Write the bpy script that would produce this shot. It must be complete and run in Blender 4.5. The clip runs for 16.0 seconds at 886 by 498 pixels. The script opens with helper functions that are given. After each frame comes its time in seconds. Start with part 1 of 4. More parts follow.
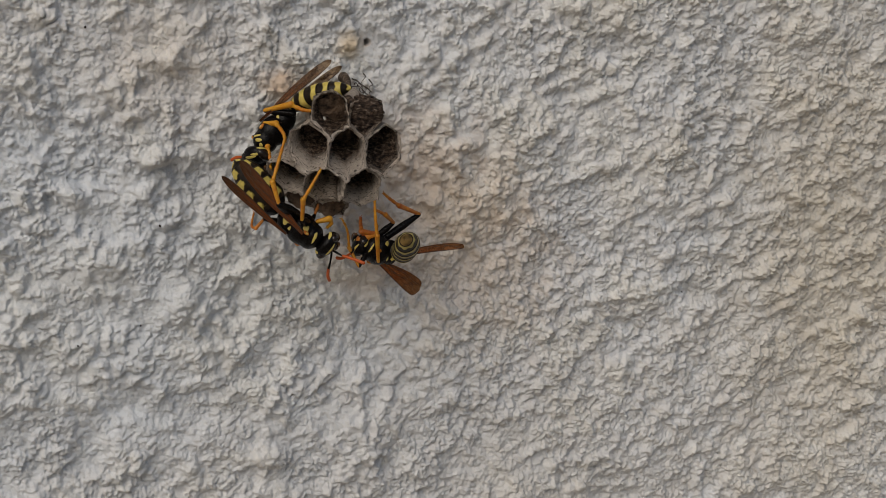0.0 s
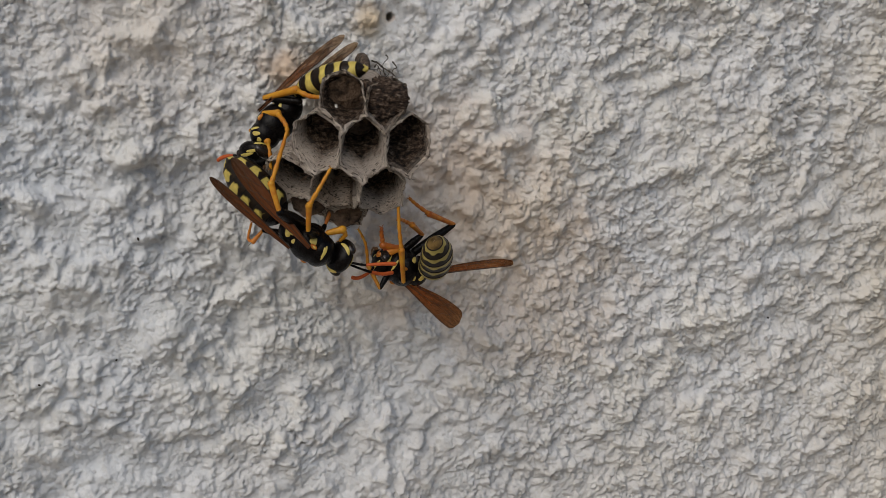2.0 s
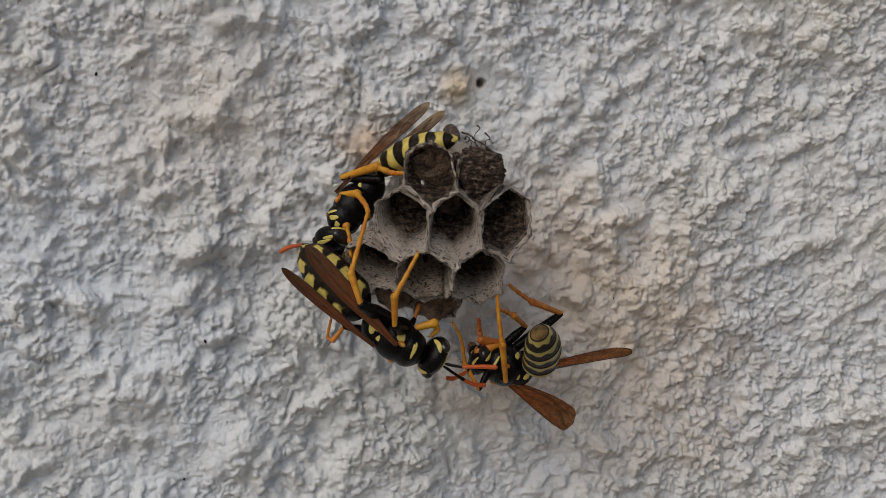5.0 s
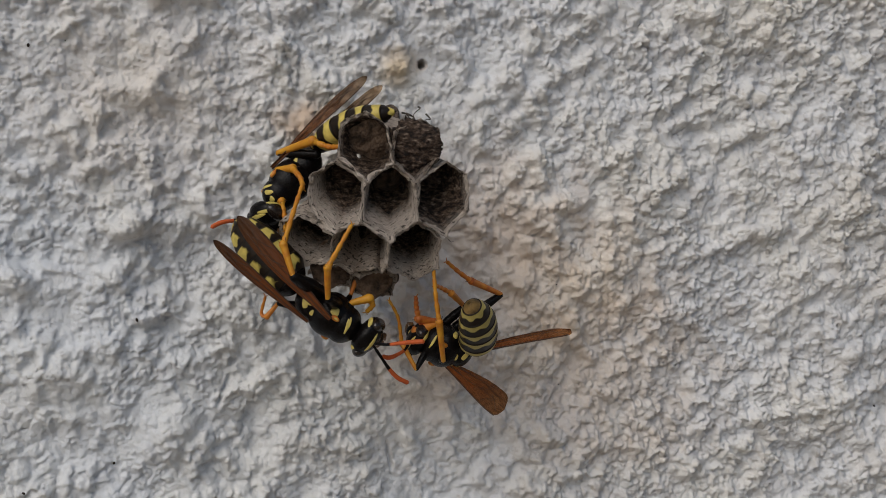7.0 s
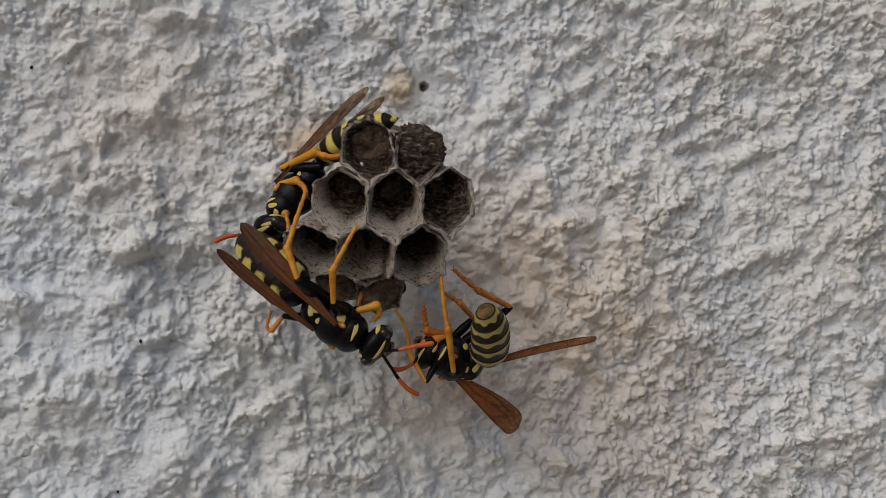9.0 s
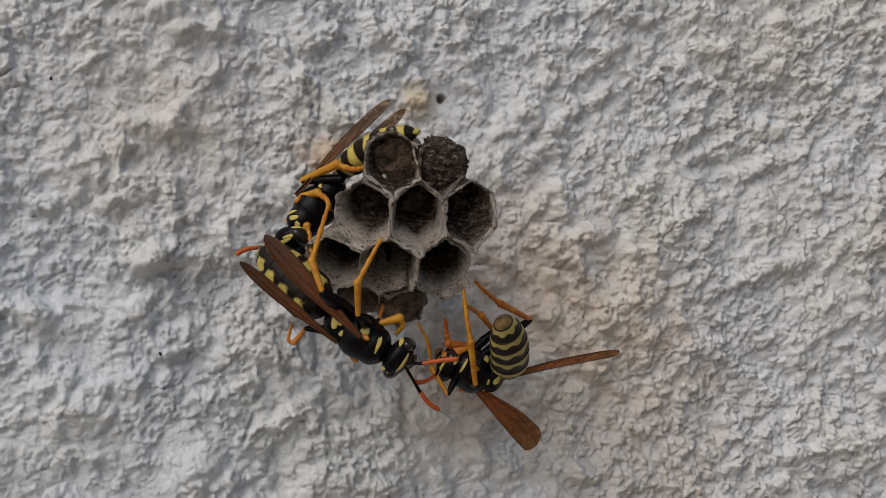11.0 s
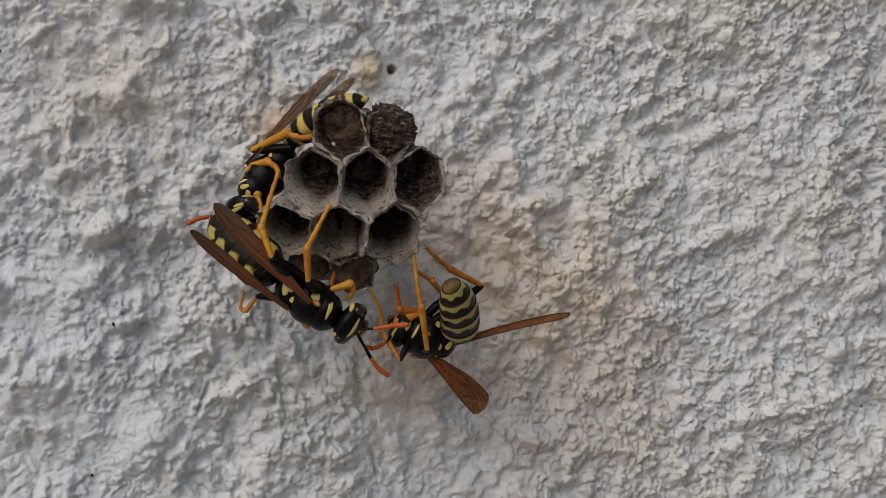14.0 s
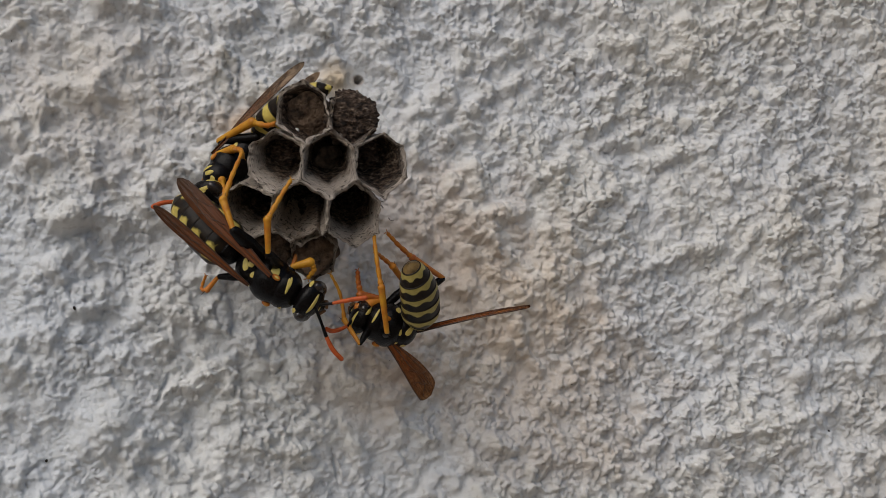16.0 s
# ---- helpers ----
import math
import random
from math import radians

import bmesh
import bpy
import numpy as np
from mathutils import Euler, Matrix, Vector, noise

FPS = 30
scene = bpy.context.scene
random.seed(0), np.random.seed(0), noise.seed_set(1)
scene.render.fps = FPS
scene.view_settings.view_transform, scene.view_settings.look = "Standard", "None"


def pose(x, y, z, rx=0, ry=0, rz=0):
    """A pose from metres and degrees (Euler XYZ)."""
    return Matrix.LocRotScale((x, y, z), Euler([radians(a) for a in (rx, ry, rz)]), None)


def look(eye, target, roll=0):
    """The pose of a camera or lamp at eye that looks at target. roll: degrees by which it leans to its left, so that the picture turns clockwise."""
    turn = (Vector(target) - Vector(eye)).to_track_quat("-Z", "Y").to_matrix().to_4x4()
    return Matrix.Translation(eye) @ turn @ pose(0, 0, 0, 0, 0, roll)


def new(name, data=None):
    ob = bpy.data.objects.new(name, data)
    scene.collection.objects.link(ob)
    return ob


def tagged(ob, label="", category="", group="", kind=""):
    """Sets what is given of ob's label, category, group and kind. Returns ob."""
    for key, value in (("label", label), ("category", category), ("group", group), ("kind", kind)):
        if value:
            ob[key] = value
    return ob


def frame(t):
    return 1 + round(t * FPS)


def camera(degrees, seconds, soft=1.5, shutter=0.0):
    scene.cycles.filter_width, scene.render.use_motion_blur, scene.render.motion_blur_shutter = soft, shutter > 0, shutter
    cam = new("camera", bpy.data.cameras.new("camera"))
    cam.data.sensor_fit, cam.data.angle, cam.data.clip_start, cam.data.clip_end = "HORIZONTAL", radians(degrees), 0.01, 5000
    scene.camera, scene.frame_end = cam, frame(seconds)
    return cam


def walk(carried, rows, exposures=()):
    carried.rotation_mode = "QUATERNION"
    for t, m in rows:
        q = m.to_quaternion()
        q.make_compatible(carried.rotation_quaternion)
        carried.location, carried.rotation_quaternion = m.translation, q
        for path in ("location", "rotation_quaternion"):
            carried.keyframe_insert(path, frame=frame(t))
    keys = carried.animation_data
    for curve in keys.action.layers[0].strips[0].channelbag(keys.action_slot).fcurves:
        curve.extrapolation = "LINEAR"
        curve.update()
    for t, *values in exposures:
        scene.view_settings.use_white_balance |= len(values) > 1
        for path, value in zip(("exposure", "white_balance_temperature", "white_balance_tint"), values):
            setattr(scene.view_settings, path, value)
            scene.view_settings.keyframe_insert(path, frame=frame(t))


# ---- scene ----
# All sizes in the builders below are in millimetres; MM turns them into metres.
MM = 0.001
cam = camera(37.485, 16.0, soft=0.7)
PATH = [
    (0, pose(-0.05826, -0.17288, 0.00754, 78.759, -2.839, -21.802)),
    (0.5, pose(-0.05577, -0.17039, 0.00846, 79.002, -3.065, -21.652)),
    (1, pose(-0.05209, -0.16271, 0.00518, 79.252, -3.021, -21.301)),
    (1.5, pose(-0.05078, -0.15231, 0.00475, 79.690, -2.661, -20.463)),
    (2, pose(-0.04575, -0.14426, 0.00090, 79.628, -2.334, -19.866)),
    (2.5, pose(-0.03870, -0.13754, -0.00281, 80.106, -1.373, -19.293)),
    (3, pose(-0.04237, -0.12874, -0.00330, 81.411, -0.246, -16.787)),
    (3.5, pose(-0.04193, -0.12607, -0.00168, 82.647, -0.001, -15.578)),
    (4, pose(-0.04084, -0.12759, -0.00187, 83.404, 0.209, -15.820)),
    (4.2, pose(-0.04019, -0.12760, -0.00227, 83.277, 0.102, -16.020)),
    (6.3, pose(-0.04081, -0.12707, -0.00259, 84.705, 0.437, -15.597)),
    (6.5, pose(-0.03941, -0.12697, -0.00388, 84.472, 0.508, -15.643)),
    (7, pose(-0.03665, -0.12740, -0.00995, 86.178, -0.208, -16.995)),
    (7.5, pose(-0.03473, -0.12789, -0.01529, 88.911, 0.157, -17.262)),
    (8, pose(-0.03394, -0.12786, -0.02326, 90.236, 1.268, -17.158)),
    (8.5, pose(-0.03314, -0.12758, -0.02561, 91.864, 1.537, -17.041)),
    (9, pose(-0.03565, -0.12610, -0.02276, 92.636, 1.554, -16.374)),
    (9.2, pose(-0.03626, -0.12539, -0.02448, 92.734, 1.638, -16.601)),
    (11.3, pose(-0.04010, -0.12489, -0.02211, 92.927, 1.723, -17.774)),
    (11.5, pose(-0.03939, -0.12605, -0.02294, 92.810, 1.935, -17.920)),
    (12, pose(-0.04026, -0.12595, -0.02164, 92.810, 2.066, -18.021)),
    (12.5, pose(-0.04000, -0.12618, -0.02242, 92.654, 2.231, -18.123)),
    (13, pose(-0.03896, -0.12516, -0.02521, 92.530, 2.516, -18.109)),
    (13.5, pose(-0.03932, -0.12654, -0.02376, 92.644, 2.426, -18.359)),
    (14, pose(-0.03804, -0.12643, -0.02497, 92.690, 2.381, -18.576)),
    (14.5, pose(-0.03582, -0.12649, -0.03223, 93.644, 2.840, -18.495)),
    (15, pose(-0.03547, -0.12961, -0.03662, 98.844, 2.140, -18.815)),
    (15.5, pose(-0.03546, -0.12655, -0.04305, 99.040, 2.102, -18.941)),
    (16, pose(-0.03591, -0.12650, -0.04276, 100.382, 2.147, -19.043)),
]
walk(cam, PATH, [(0.0, -0.94, 7050, 10), (1.5, -0.80, 6900, 10), (3.5, -0.80, 6700, 10), (16.0, -0.77, 6670, 10)])

# ---- light: open shade under a bright sky ----
SUN_DIR = Vector((-0.55, -0.53, 0.65)).normalized()
world = bpy.data.worlds.new("sky")
scene.world = world
world.use_nodes = True
wn = world.node_tree.nodes
wl = world.node_tree.links
bg = wn["Background"]
sky = wn.new("ShaderNodeTexSky")
sky.sky_type = "NISHITA"
sky.sun_disc = False
sky.sun_elevation = math.asin(SUN_DIR.z)
sky.sun_rotation = math.atan2(SUN_DIR.x, SUN_DIR.y)
sky.dust_density = 1.5
sky.air_density = 1.0
wl.new(sky.outputs[0], bg.inputs[0])
bg.inputs[1].default_value = 0.135
sun_data = bpy.data.lights.new("sun", "SUN")
sun_data.energy = 2.75
sun_data.angle = radians(52)
sun_data.color = (1.0, 0.965, 0.92)
sun = new("sun", sun_data)
sun.matrix_world = look(SUN_DIR * 3, (0, 0, 0))


# ---- materials ----
def material(name, rough=0.6, spec=0.4):
    m = bpy.data.materials.new(name)
    m.use_nodes = True
    b = m.node_tree.nodes["Principled BSDF"]
    b.inputs["Roughness"].default_value = rough
    b.inputs["Specular IOR Level"].default_value = spec
    return m, m.node_tree, b


def noise_tex(tree, coord, scale, detail=4.0, rough=0.55, stretch=None):
    n = tree.nodes.new("ShaderNodeTexNoise")
    n.inputs["Scale"].default_value = scale
    n.inputs["Detail"].default_value = detail
    n.inputs["Roughness"].default_value = rough
    if stretch:
        mp = tree.nodes.new("ShaderNodeMapping")
        mp.inputs["Scale"].default_value = stretch
        tree.links.new(coord, mp.inputs["Vector"])
        coord = mp.outputs[0]
    tree.links.new(coord, n.inputs["Vector"])
    return n.outputs["Fac"]


def ramp(tree, fac, stops):
    r = tree.nodes.new("ShaderNodeValToRGB")
    e = r.color_ramp.elements
    while len(e) < len(stops):
        e.new(0.5)
    for el, (p, c) in zip(e, stops):
        el.position, el.color = p, (*c, 1)
    tree.links.new(fac, r.inputs[0])
    return r.outputs[0]


def mix(tree, fac, a, b, how="MIX"):
    n = tree.nodes.new("ShaderNodeMix")
    n.data_type, n.blend_type = "RGBA", how
    for sock, v in ((n.inputs[0], fac), (n.inputs[6], a), (n.inputs[7], b)):
        if isinstance(v, (int, float)):
            sock.default_value = v
        elif isinstance(v, tuple):
            sock.default_value = (*v, 1)
        else:
            tree.links.new(v, sock)
    return n.outputs[2]


def calc(tree, op, a, b=0.0, clamp=False):
    n = tree.nodes.new("ShaderNodeMath")
    n.operation, n.use_clamp = op, clamp
    for sock, v in zip(n.inputs, (a, b)):
        if isinstance(v, (int, float)):
            sock.default_value = v
        else:
            tree.links.new(v, sock)
    return n.outputs[0]


def bump(tree, bsdf, height, strength, dist):
    n = tree.nodes.new("ShaderNodeBump")
    n.inputs["Strength"].default_value = strength
    n.inputs["Distance"].default_value = dist
    tree.links.new(height, n.inputs["Height"])
    tree.links.new(n.outputs[0], bsdf.inputs["Normal"])


def obj_coord(tree):
    return tree.nodes.new("ShaderNodeTexCoord").outputs["Object"]


def stain_or_shade(tree, coord, x, z, rx, rz, wob):
    """A soft-edged blot on the wall round (x, z), in millimetres."""
    mp = tree.nodes.new("ShaderNodeMapping")
    mp.vector_type = "POINT"
    mp.inputs["Location"].default_value = (-x / rx, 0, -z / rz)
    mp.inputs["Scale"].default_value = (1000 / rx, 0, 1000 / rz)
    tree.links.new(coord, mp.inputs["Vector"])
    ln = tree.nodes.new("ShaderNodeVectorMath")
    ln.operation = "LENGTH"
    tree.links.new(mp.outputs[0], ln.inputs[0])
    d = calc(tree, "ADD", ln.outputs["Value"], calc(tree, "MULTIPLY", calc(tree, "SUBTRACT", wob, 0.5), 1.6))
    return calc(tree, "SUBTRACT", 1.25, d, clamp=True)


def mat_plaster():
    m, t, b = material("wall_plaster", 0.92, 0.15)
    c = obj_coord(t)
    sp = t.nodes.new("ShaderNodeSeparateXYZ")
    t.links.new(c, sp.inputs[0])
    broad = noise_tex(t, c, 42, 4, 0.6)
    mid = noise_tex(t, c, 260, 5, 0.6)
    fine = noise_tex(t, c, 1300, 2, 0.5)
    # pinholes left by air and sand, in some places only
    vor = t.nodes.new("ShaderNodeTexVoronoi")
    vor.inputs["Scale"].default_value = 520
    t.links.new(c, vor.inputs["Vector"])
    pin = calc(t, "MULTIPLY", calc(t, "SUBTRACT", 0.20, vor.outputs["Distance"]), 9, clamp=True)
    pin = calc(t, "MULTIPLY", pin, calc(t, "MULTIPLY", calc(t, "SUBTRACT", noise_tex(t, c, 330, 3), 0.51), 9, clamp=True))
    # blue-white limewash in hollows, warm plaster on lumps; cool shade tint painted in
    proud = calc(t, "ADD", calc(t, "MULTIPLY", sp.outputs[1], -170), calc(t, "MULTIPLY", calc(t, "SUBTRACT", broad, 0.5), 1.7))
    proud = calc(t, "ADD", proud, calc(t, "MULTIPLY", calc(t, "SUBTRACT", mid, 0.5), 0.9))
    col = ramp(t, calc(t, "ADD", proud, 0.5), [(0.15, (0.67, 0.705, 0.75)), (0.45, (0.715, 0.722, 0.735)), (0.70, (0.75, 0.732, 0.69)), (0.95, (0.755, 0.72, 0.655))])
    col = mix(t, 0.35, col, ramp(t, mid, [(0.30, (0.60, 0.56, 0.52)), (0.5, (0.735, 0.735, 0.73)), (0.70, (0.80, 0.82, 0.84))]))
    dirt = ramp(t, fine, [(0.30, (0.50, 0.46, 0.42)), (0.44, (1, 1, 1))])
    col = mix(t, 0.38, col, dirt, "MULTIPLY")
    # darkness inside the pinholes put into the colour
    col = mix(t, calc(t, "MULTIPLY", pin, 0.5), col, (0.20, 0.17, 0.15))
    # blots: tan patches by the hole; cool, brown and yellow ones hold painted light
    for x, z, rx, rz, hue, much in (
        # cool limewash, with the left side's bluer light painted in
        (-36, -34, 36, 30, (0.655, 0.705, 0.755), 0.42), (10, -70, 40, 22, (0.68, 0.70, 0.73), 0.3),
        # brown smears round and below the nest, its soft shadow painted in
        (12, -23, 15, 10, (0.70, 0.55, 0.41), 0.48), (21, -33, 14, 12, (0.70, 0.56, 0.42), 0.42),
        (5, -16, 11, 8, (0.71, 0.57, 0.45), 0.48), (-2.3, -0.8, 2.4, 2.2, (0.66, 0.53, 0.37), 0.9),
        # last two: yellowed plaster with the light's falloff painted in
        (-12.0, -6.2, 3.0, 2.5, (0.60, 0.44, 0.31), 0.8), (84, -30, 30, 46, (0.60, 0.53, 0.42), 0.55), (30, -68, 60, 20, (0.64, 0.60, 0.55), 0.35),
        (-27, -4, 12, 10, (0.74, 0.66, 0.58), 0.4), (0.3, -0.1, 0.5, 0.5, (0.34, 0.23, 0.16), 1.0), (1, -30, 7, 7, (0.76, 0.61, 0.48), 0.5),
    ):
        col = mix(t, calc(t, "MULTIPLY", stain_or_shade(t, c, x, z, rx, rz, mid), much), col, hue)
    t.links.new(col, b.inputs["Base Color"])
    grain = noise_tex(t, c, 2300, 5, 0.7)
    h = calc(t, "ADD", calc(t, "MULTIPLY", grain, 1.0), calc(t, "MULTIPLY", pin, -0.9))
    bump(t, b, h, 1.0, 0.00026)
    return m


def mat_paper(name, light, dark, pits, stained=False):
    """Wasp paper: pulp bands laid along the rim, with dark pinholes and fibre."""
    m, t, b = material(name, 0.88, 0.2)
    c = obj_coord(t)
    uv = t.nodes.new("ShaderNodeUVMap").outputs[0]
    bands = noise_tex(t, uv, 2.0, 5, 0.65, (1.0, 4.5, 1))
    fibre = noise_tex(t, uv, 6.0, 5, 0.7, (1.0, 6, 1))
    blot = noise_tex(t, c, 420, 4)
    mid = tuple((a + d) / 2 for a, d in zip(light, dark))
    col = ramp(t, bands, [(0.38, dark), (0.48, mid), (0.57, light)])
    col = mix(t, 0.5, col, ramp(t, fibre, [(0.41, dark), (0.56, light)]))
    col = mix(t, 0.35, col, ramp(t, blot, [(0.3, (0.36, 0.28, 0.22)), (0.6, (0.76, 0.67, 0.58))]))
    holes = calc(t, "MULTIPLY", calc(t, "SUBTRACT", pits, noise_tex(t, uv, 5.5, 2, 0.5, (1.0, 3.2, 1))), 22, clamp=True)
    col = mix(t, calc(t, "MULTIPLY", holes, 0.85), col, (0.035, 0.028, 0.022))
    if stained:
        # silk and droppings staining plus painted depth shade, brown away from the mouth
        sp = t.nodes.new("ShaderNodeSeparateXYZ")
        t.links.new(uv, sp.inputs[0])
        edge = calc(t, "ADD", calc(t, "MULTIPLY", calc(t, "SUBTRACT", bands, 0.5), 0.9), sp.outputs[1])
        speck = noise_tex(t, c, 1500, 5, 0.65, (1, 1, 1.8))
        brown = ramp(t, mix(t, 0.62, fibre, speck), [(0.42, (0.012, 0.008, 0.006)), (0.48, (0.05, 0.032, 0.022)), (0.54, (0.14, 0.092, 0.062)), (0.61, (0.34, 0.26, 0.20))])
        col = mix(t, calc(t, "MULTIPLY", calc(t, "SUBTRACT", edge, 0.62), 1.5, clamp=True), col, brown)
    t.links.new(col, b.inputs["Base Color"])
    bump(t, b, calc(t, "SUBTRACT", calc(t, "ADD", fibre, bands), holes), 1.0, 0.0006)
    return m


def mat_lining():
    m, t, b = material("cell_lining", 0.62, 0.35)
    uv = t.nodes.new("ShaderNodeUVMap").outputs[0]
    c = obj_coord(t)
    n = noise_tex(t, uv, 6.0, 5, 0.6, (1, 5, 1))
    col = ramp(t, n, [(0.36, (0.020, 0.013, 0.009)), (0.52, (0.085, 0.055, 0.037)), (0.66, (0.26, 0.19, 0.135))])
    t.links.new(col, b.inputs["Base Color"])
    bump(t, b, noise_tex(t, c, 1500, 5, 0.7), 1.0, 0.0007)
    return m


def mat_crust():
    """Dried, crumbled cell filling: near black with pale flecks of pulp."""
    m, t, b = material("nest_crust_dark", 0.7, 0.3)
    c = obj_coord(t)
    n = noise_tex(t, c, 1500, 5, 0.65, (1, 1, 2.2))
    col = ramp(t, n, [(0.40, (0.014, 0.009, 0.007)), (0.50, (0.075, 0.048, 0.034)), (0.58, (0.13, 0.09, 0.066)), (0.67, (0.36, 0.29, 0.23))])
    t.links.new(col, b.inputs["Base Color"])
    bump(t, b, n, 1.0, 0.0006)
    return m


def mat_plain(name, colour, vary, rough, spec, scale, bumpy=0.3, dist=0.00004, second=None):
    """A body colour with mottling; vary: how far the darker mottle falls."""
    m, t, b = material(name, rough, spec)
    c = obj_coord(t)
    n = noise_tex(t, c, scale, 5, 0.6)
    low = second or tuple(v * (1 - vary) for v in colour)
    t.links.new(ramp(t, n, [(0.35, low), (0.62, colour)]), b.inputs["Base Color"])
    if bumpy:
        bump(t, b, noise_tex(t, c, scale * 3.1, 4), bumpy, dist)
    return m


YELLOW, BLACK = (0.60, 0.475, 0.12), (0.006, 0.005, 0.005)


def mat_segment(name, start, scallop, waves, spots, phase=0.0, hue=YELLOW):
    """Abdomen plates: black with a yellow band on the rear part, its front edge waved. start: where along the plate the yellow
    begins; spots: half-width of a pair of spots that take the place of the band."""
    m, t, b = material(name, 0.36, 0.15)
    uv = t.nodes.new("ShaderNodeUVMap").outputs[0]
    c = obj_coord(t)
    sp = t.nodes.new("ShaderNodeSeparateXYZ")
    t.links.new(uv, sp.inputs[0])
    u, v = sp.outputs[0], sp.outputs[1]
    wob = calc(t, "MULTIPLY", calc(t, "SUBTRACT", noise_tex(t, c, 900, 2), 0.5), 0.22)
    wave = calc(t, "MULTIPLY", calc(t, "COSINE", calc(t, "MULTIPLY", calc(t, "ADD", u, phase), 2 * math.pi * waves)), scallop)
    edge = calc(t, "ADD", calc(t, "ADD", wave, wob), start)
    m1 = calc(t, "MULTIPLY", calc(t, "SUBTRACT", v, edge), 14, clamp=True)
    m2 = calc(t, "MULTIPLY", calc(t, "SUBTRACT", 0.93, v), 20, clamp=True)
    mask = calc(t, "MULTIPLY", m1, m2)
    if spots:
        d = calc(t, "ABSOLUTE", calc(t, "SUBTRACT", u, 0.5))
        off = calc(t, "ABSOLUTE", calc(t, "SUBTRACT", calc(t, "ADD", d, calc(t, "MULTIPLY", wob, 0.5)), 0.115))
        mask = calc(t, "MULTIPLY", mask, calc(t, "MULTIPLY", calc(t, "SUBTRACT", spots, off), 45, clamp=True))
    n = noise_tex(t, c, 1400, 4)
    yel = ramp(t, n, [(0.3, tuple(x * 0.68 for x in hue)), (0.65, hue)])
    blk = ramp(t, n, [(0.3, BLACK), (0.7, (0.022, 0.014, 0.008))])
    t.links.new(mix(t, mask, blk, yel), b.inputs["Base Color"])
    bump(t, b, noise_tex(t, c, 5200, 3), 0.25, 0.00003)
    return m


def mat_wing(name, solid, tone=1.0, tint=(0.78, 0.56, 0.38)):
    """solid: how much of the light the membrane stops at least."""
    m, t, b = material(name, 0.34, 0.22)
    uv = t.nodes.new("ShaderNodeUVMap").outputs[0]
    sp = t.nodes.new("ShaderNodeSeparateXYZ")
    t.links.new(uv, sp.inputs[0])
    c = obj_coord(t)
    n = noise_tex(t, uv, 5, 4, 0.55, (1.5, 2.5, 1))
    base = ramp(t, sp.outputs[0], [(p, tuple(v * tone for v in hue)) for p, hue in ((0.0, (0.40, 0.105, 0.020)), (0.40, (0.29, 0.080, 0.020)), (0.75, (0.18, 0.058, 0.020)), (1.0, (0.07, 0.036, 0.020)))])
    col = mix(t, 0.25, base, ramp(t, n, [(0.3, (0.035, 0.014, 0.006)), (0.7, (0.20, 0.075, 0.024))]))
    t.links.new(col, b.inputs["Base Color"])
    bump(t, b, n, 0.5, 0.00006)
    clear = t.nodes.new("ShaderNodeBsdfTransparent")
    clear.inputs[0].default_value = (*tint, 1)
    sh = t.nodes.new("ShaderNodeMixShader")
    t.links.new(calc(t, "ADD", calc(t, "MULTIPLY", n, 0.75), calc(t, "MULTIPLY", calc(t, "SUBTRACT", 0.62 + solid, sp.outputs[0]), 0.5), clamp=True), sh.inputs[0])
    t.links.new(clear.outputs[0], sh.inputs[1])
    t.links.new(b.outputs[0], sh.inputs[2])
    t.links.new(sh.outputs[0], t.nodes["Material Output"].inputs[0])
    return m


PLASTER = mat_plaster()
PAPER = mat_paper("nest_paper", (0.80, 0.70, 0.60), (0.26, 0.19, 0.145), 0.415)
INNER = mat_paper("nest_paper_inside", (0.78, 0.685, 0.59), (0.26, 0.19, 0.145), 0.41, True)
OLD_PAPER = mat_paper("nest_paper_old", (0.40, 0.30, 0.225), (0.06, 0.04, 0.028), 0.43)
LINING = mat_lining()
CRUST = mat_crust()
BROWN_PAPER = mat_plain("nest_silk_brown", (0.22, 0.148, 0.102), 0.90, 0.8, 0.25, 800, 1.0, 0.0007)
BLACK_SHELL = mat_plain("black_shell", (0.005, 0.004, 0.004), 0.5, 0.24, 0.13, 2500, 0.4, 0.0001)
YELLOW_SHELL = mat_plain("yellow_shell", YELLOW, 0.25, 0.42, 0.45, 1600)
LEG_YELLOW = mat_plain("leg_yellow", (0.54, 0.26, 0.020), 0.3, 0.45, 0.30, 700, 0.6, 0.00010, (0.42, 0.135, 0.012))
LEG_ORANGE = mat_plain("leg_orange", (0.56, 0.20, 0.018), 0.35, 0.45, 0.4, 700, 0.5, 0.00008, (0.34, 0.075, 0.012))
ANT_ORANGE = mat_plain("antenna_orange", (0.50, 0.092, 0.018), 0.3, 0.55, 0.3, 1800)
EYE = mat_plain("wasp_eye", (0.020, 0.014, 0.011), 0.3, 0.22, 0.5, 3000, 0.0)
VEIN = mat_plain("wing_vein", (0.055, 0.024, 0.010), 0.3, 0.45, 0.4, 1500, 0.0)
WING = mat_wing("wing_membrane", 0.15)
WING_SMOKE = mat_wing("wing_membrane_smoky", 0.0, 0.62, (0.80, 0.69, 0.57))
WING_DARK = mat_wing("wing_membrane_folded", 1.3, 0.42)
SEG_SPOT = mat_segment("abdomen_spotted", 0.34, 0.10, 9, 0.078)
# hue darker than YELLOW: the third wasp's shade put into the colour
SEG_BAND = mat_segment("abdomen_banded", 0.55, 0.08, 7, 0.0, 0.0, (0.40, 0.325, 0.10))
SEG_TIP = mat_plain("abdomen_tip", (0.17, 0.105, 0.035), 0.9, 0.4, 0.2, 900)
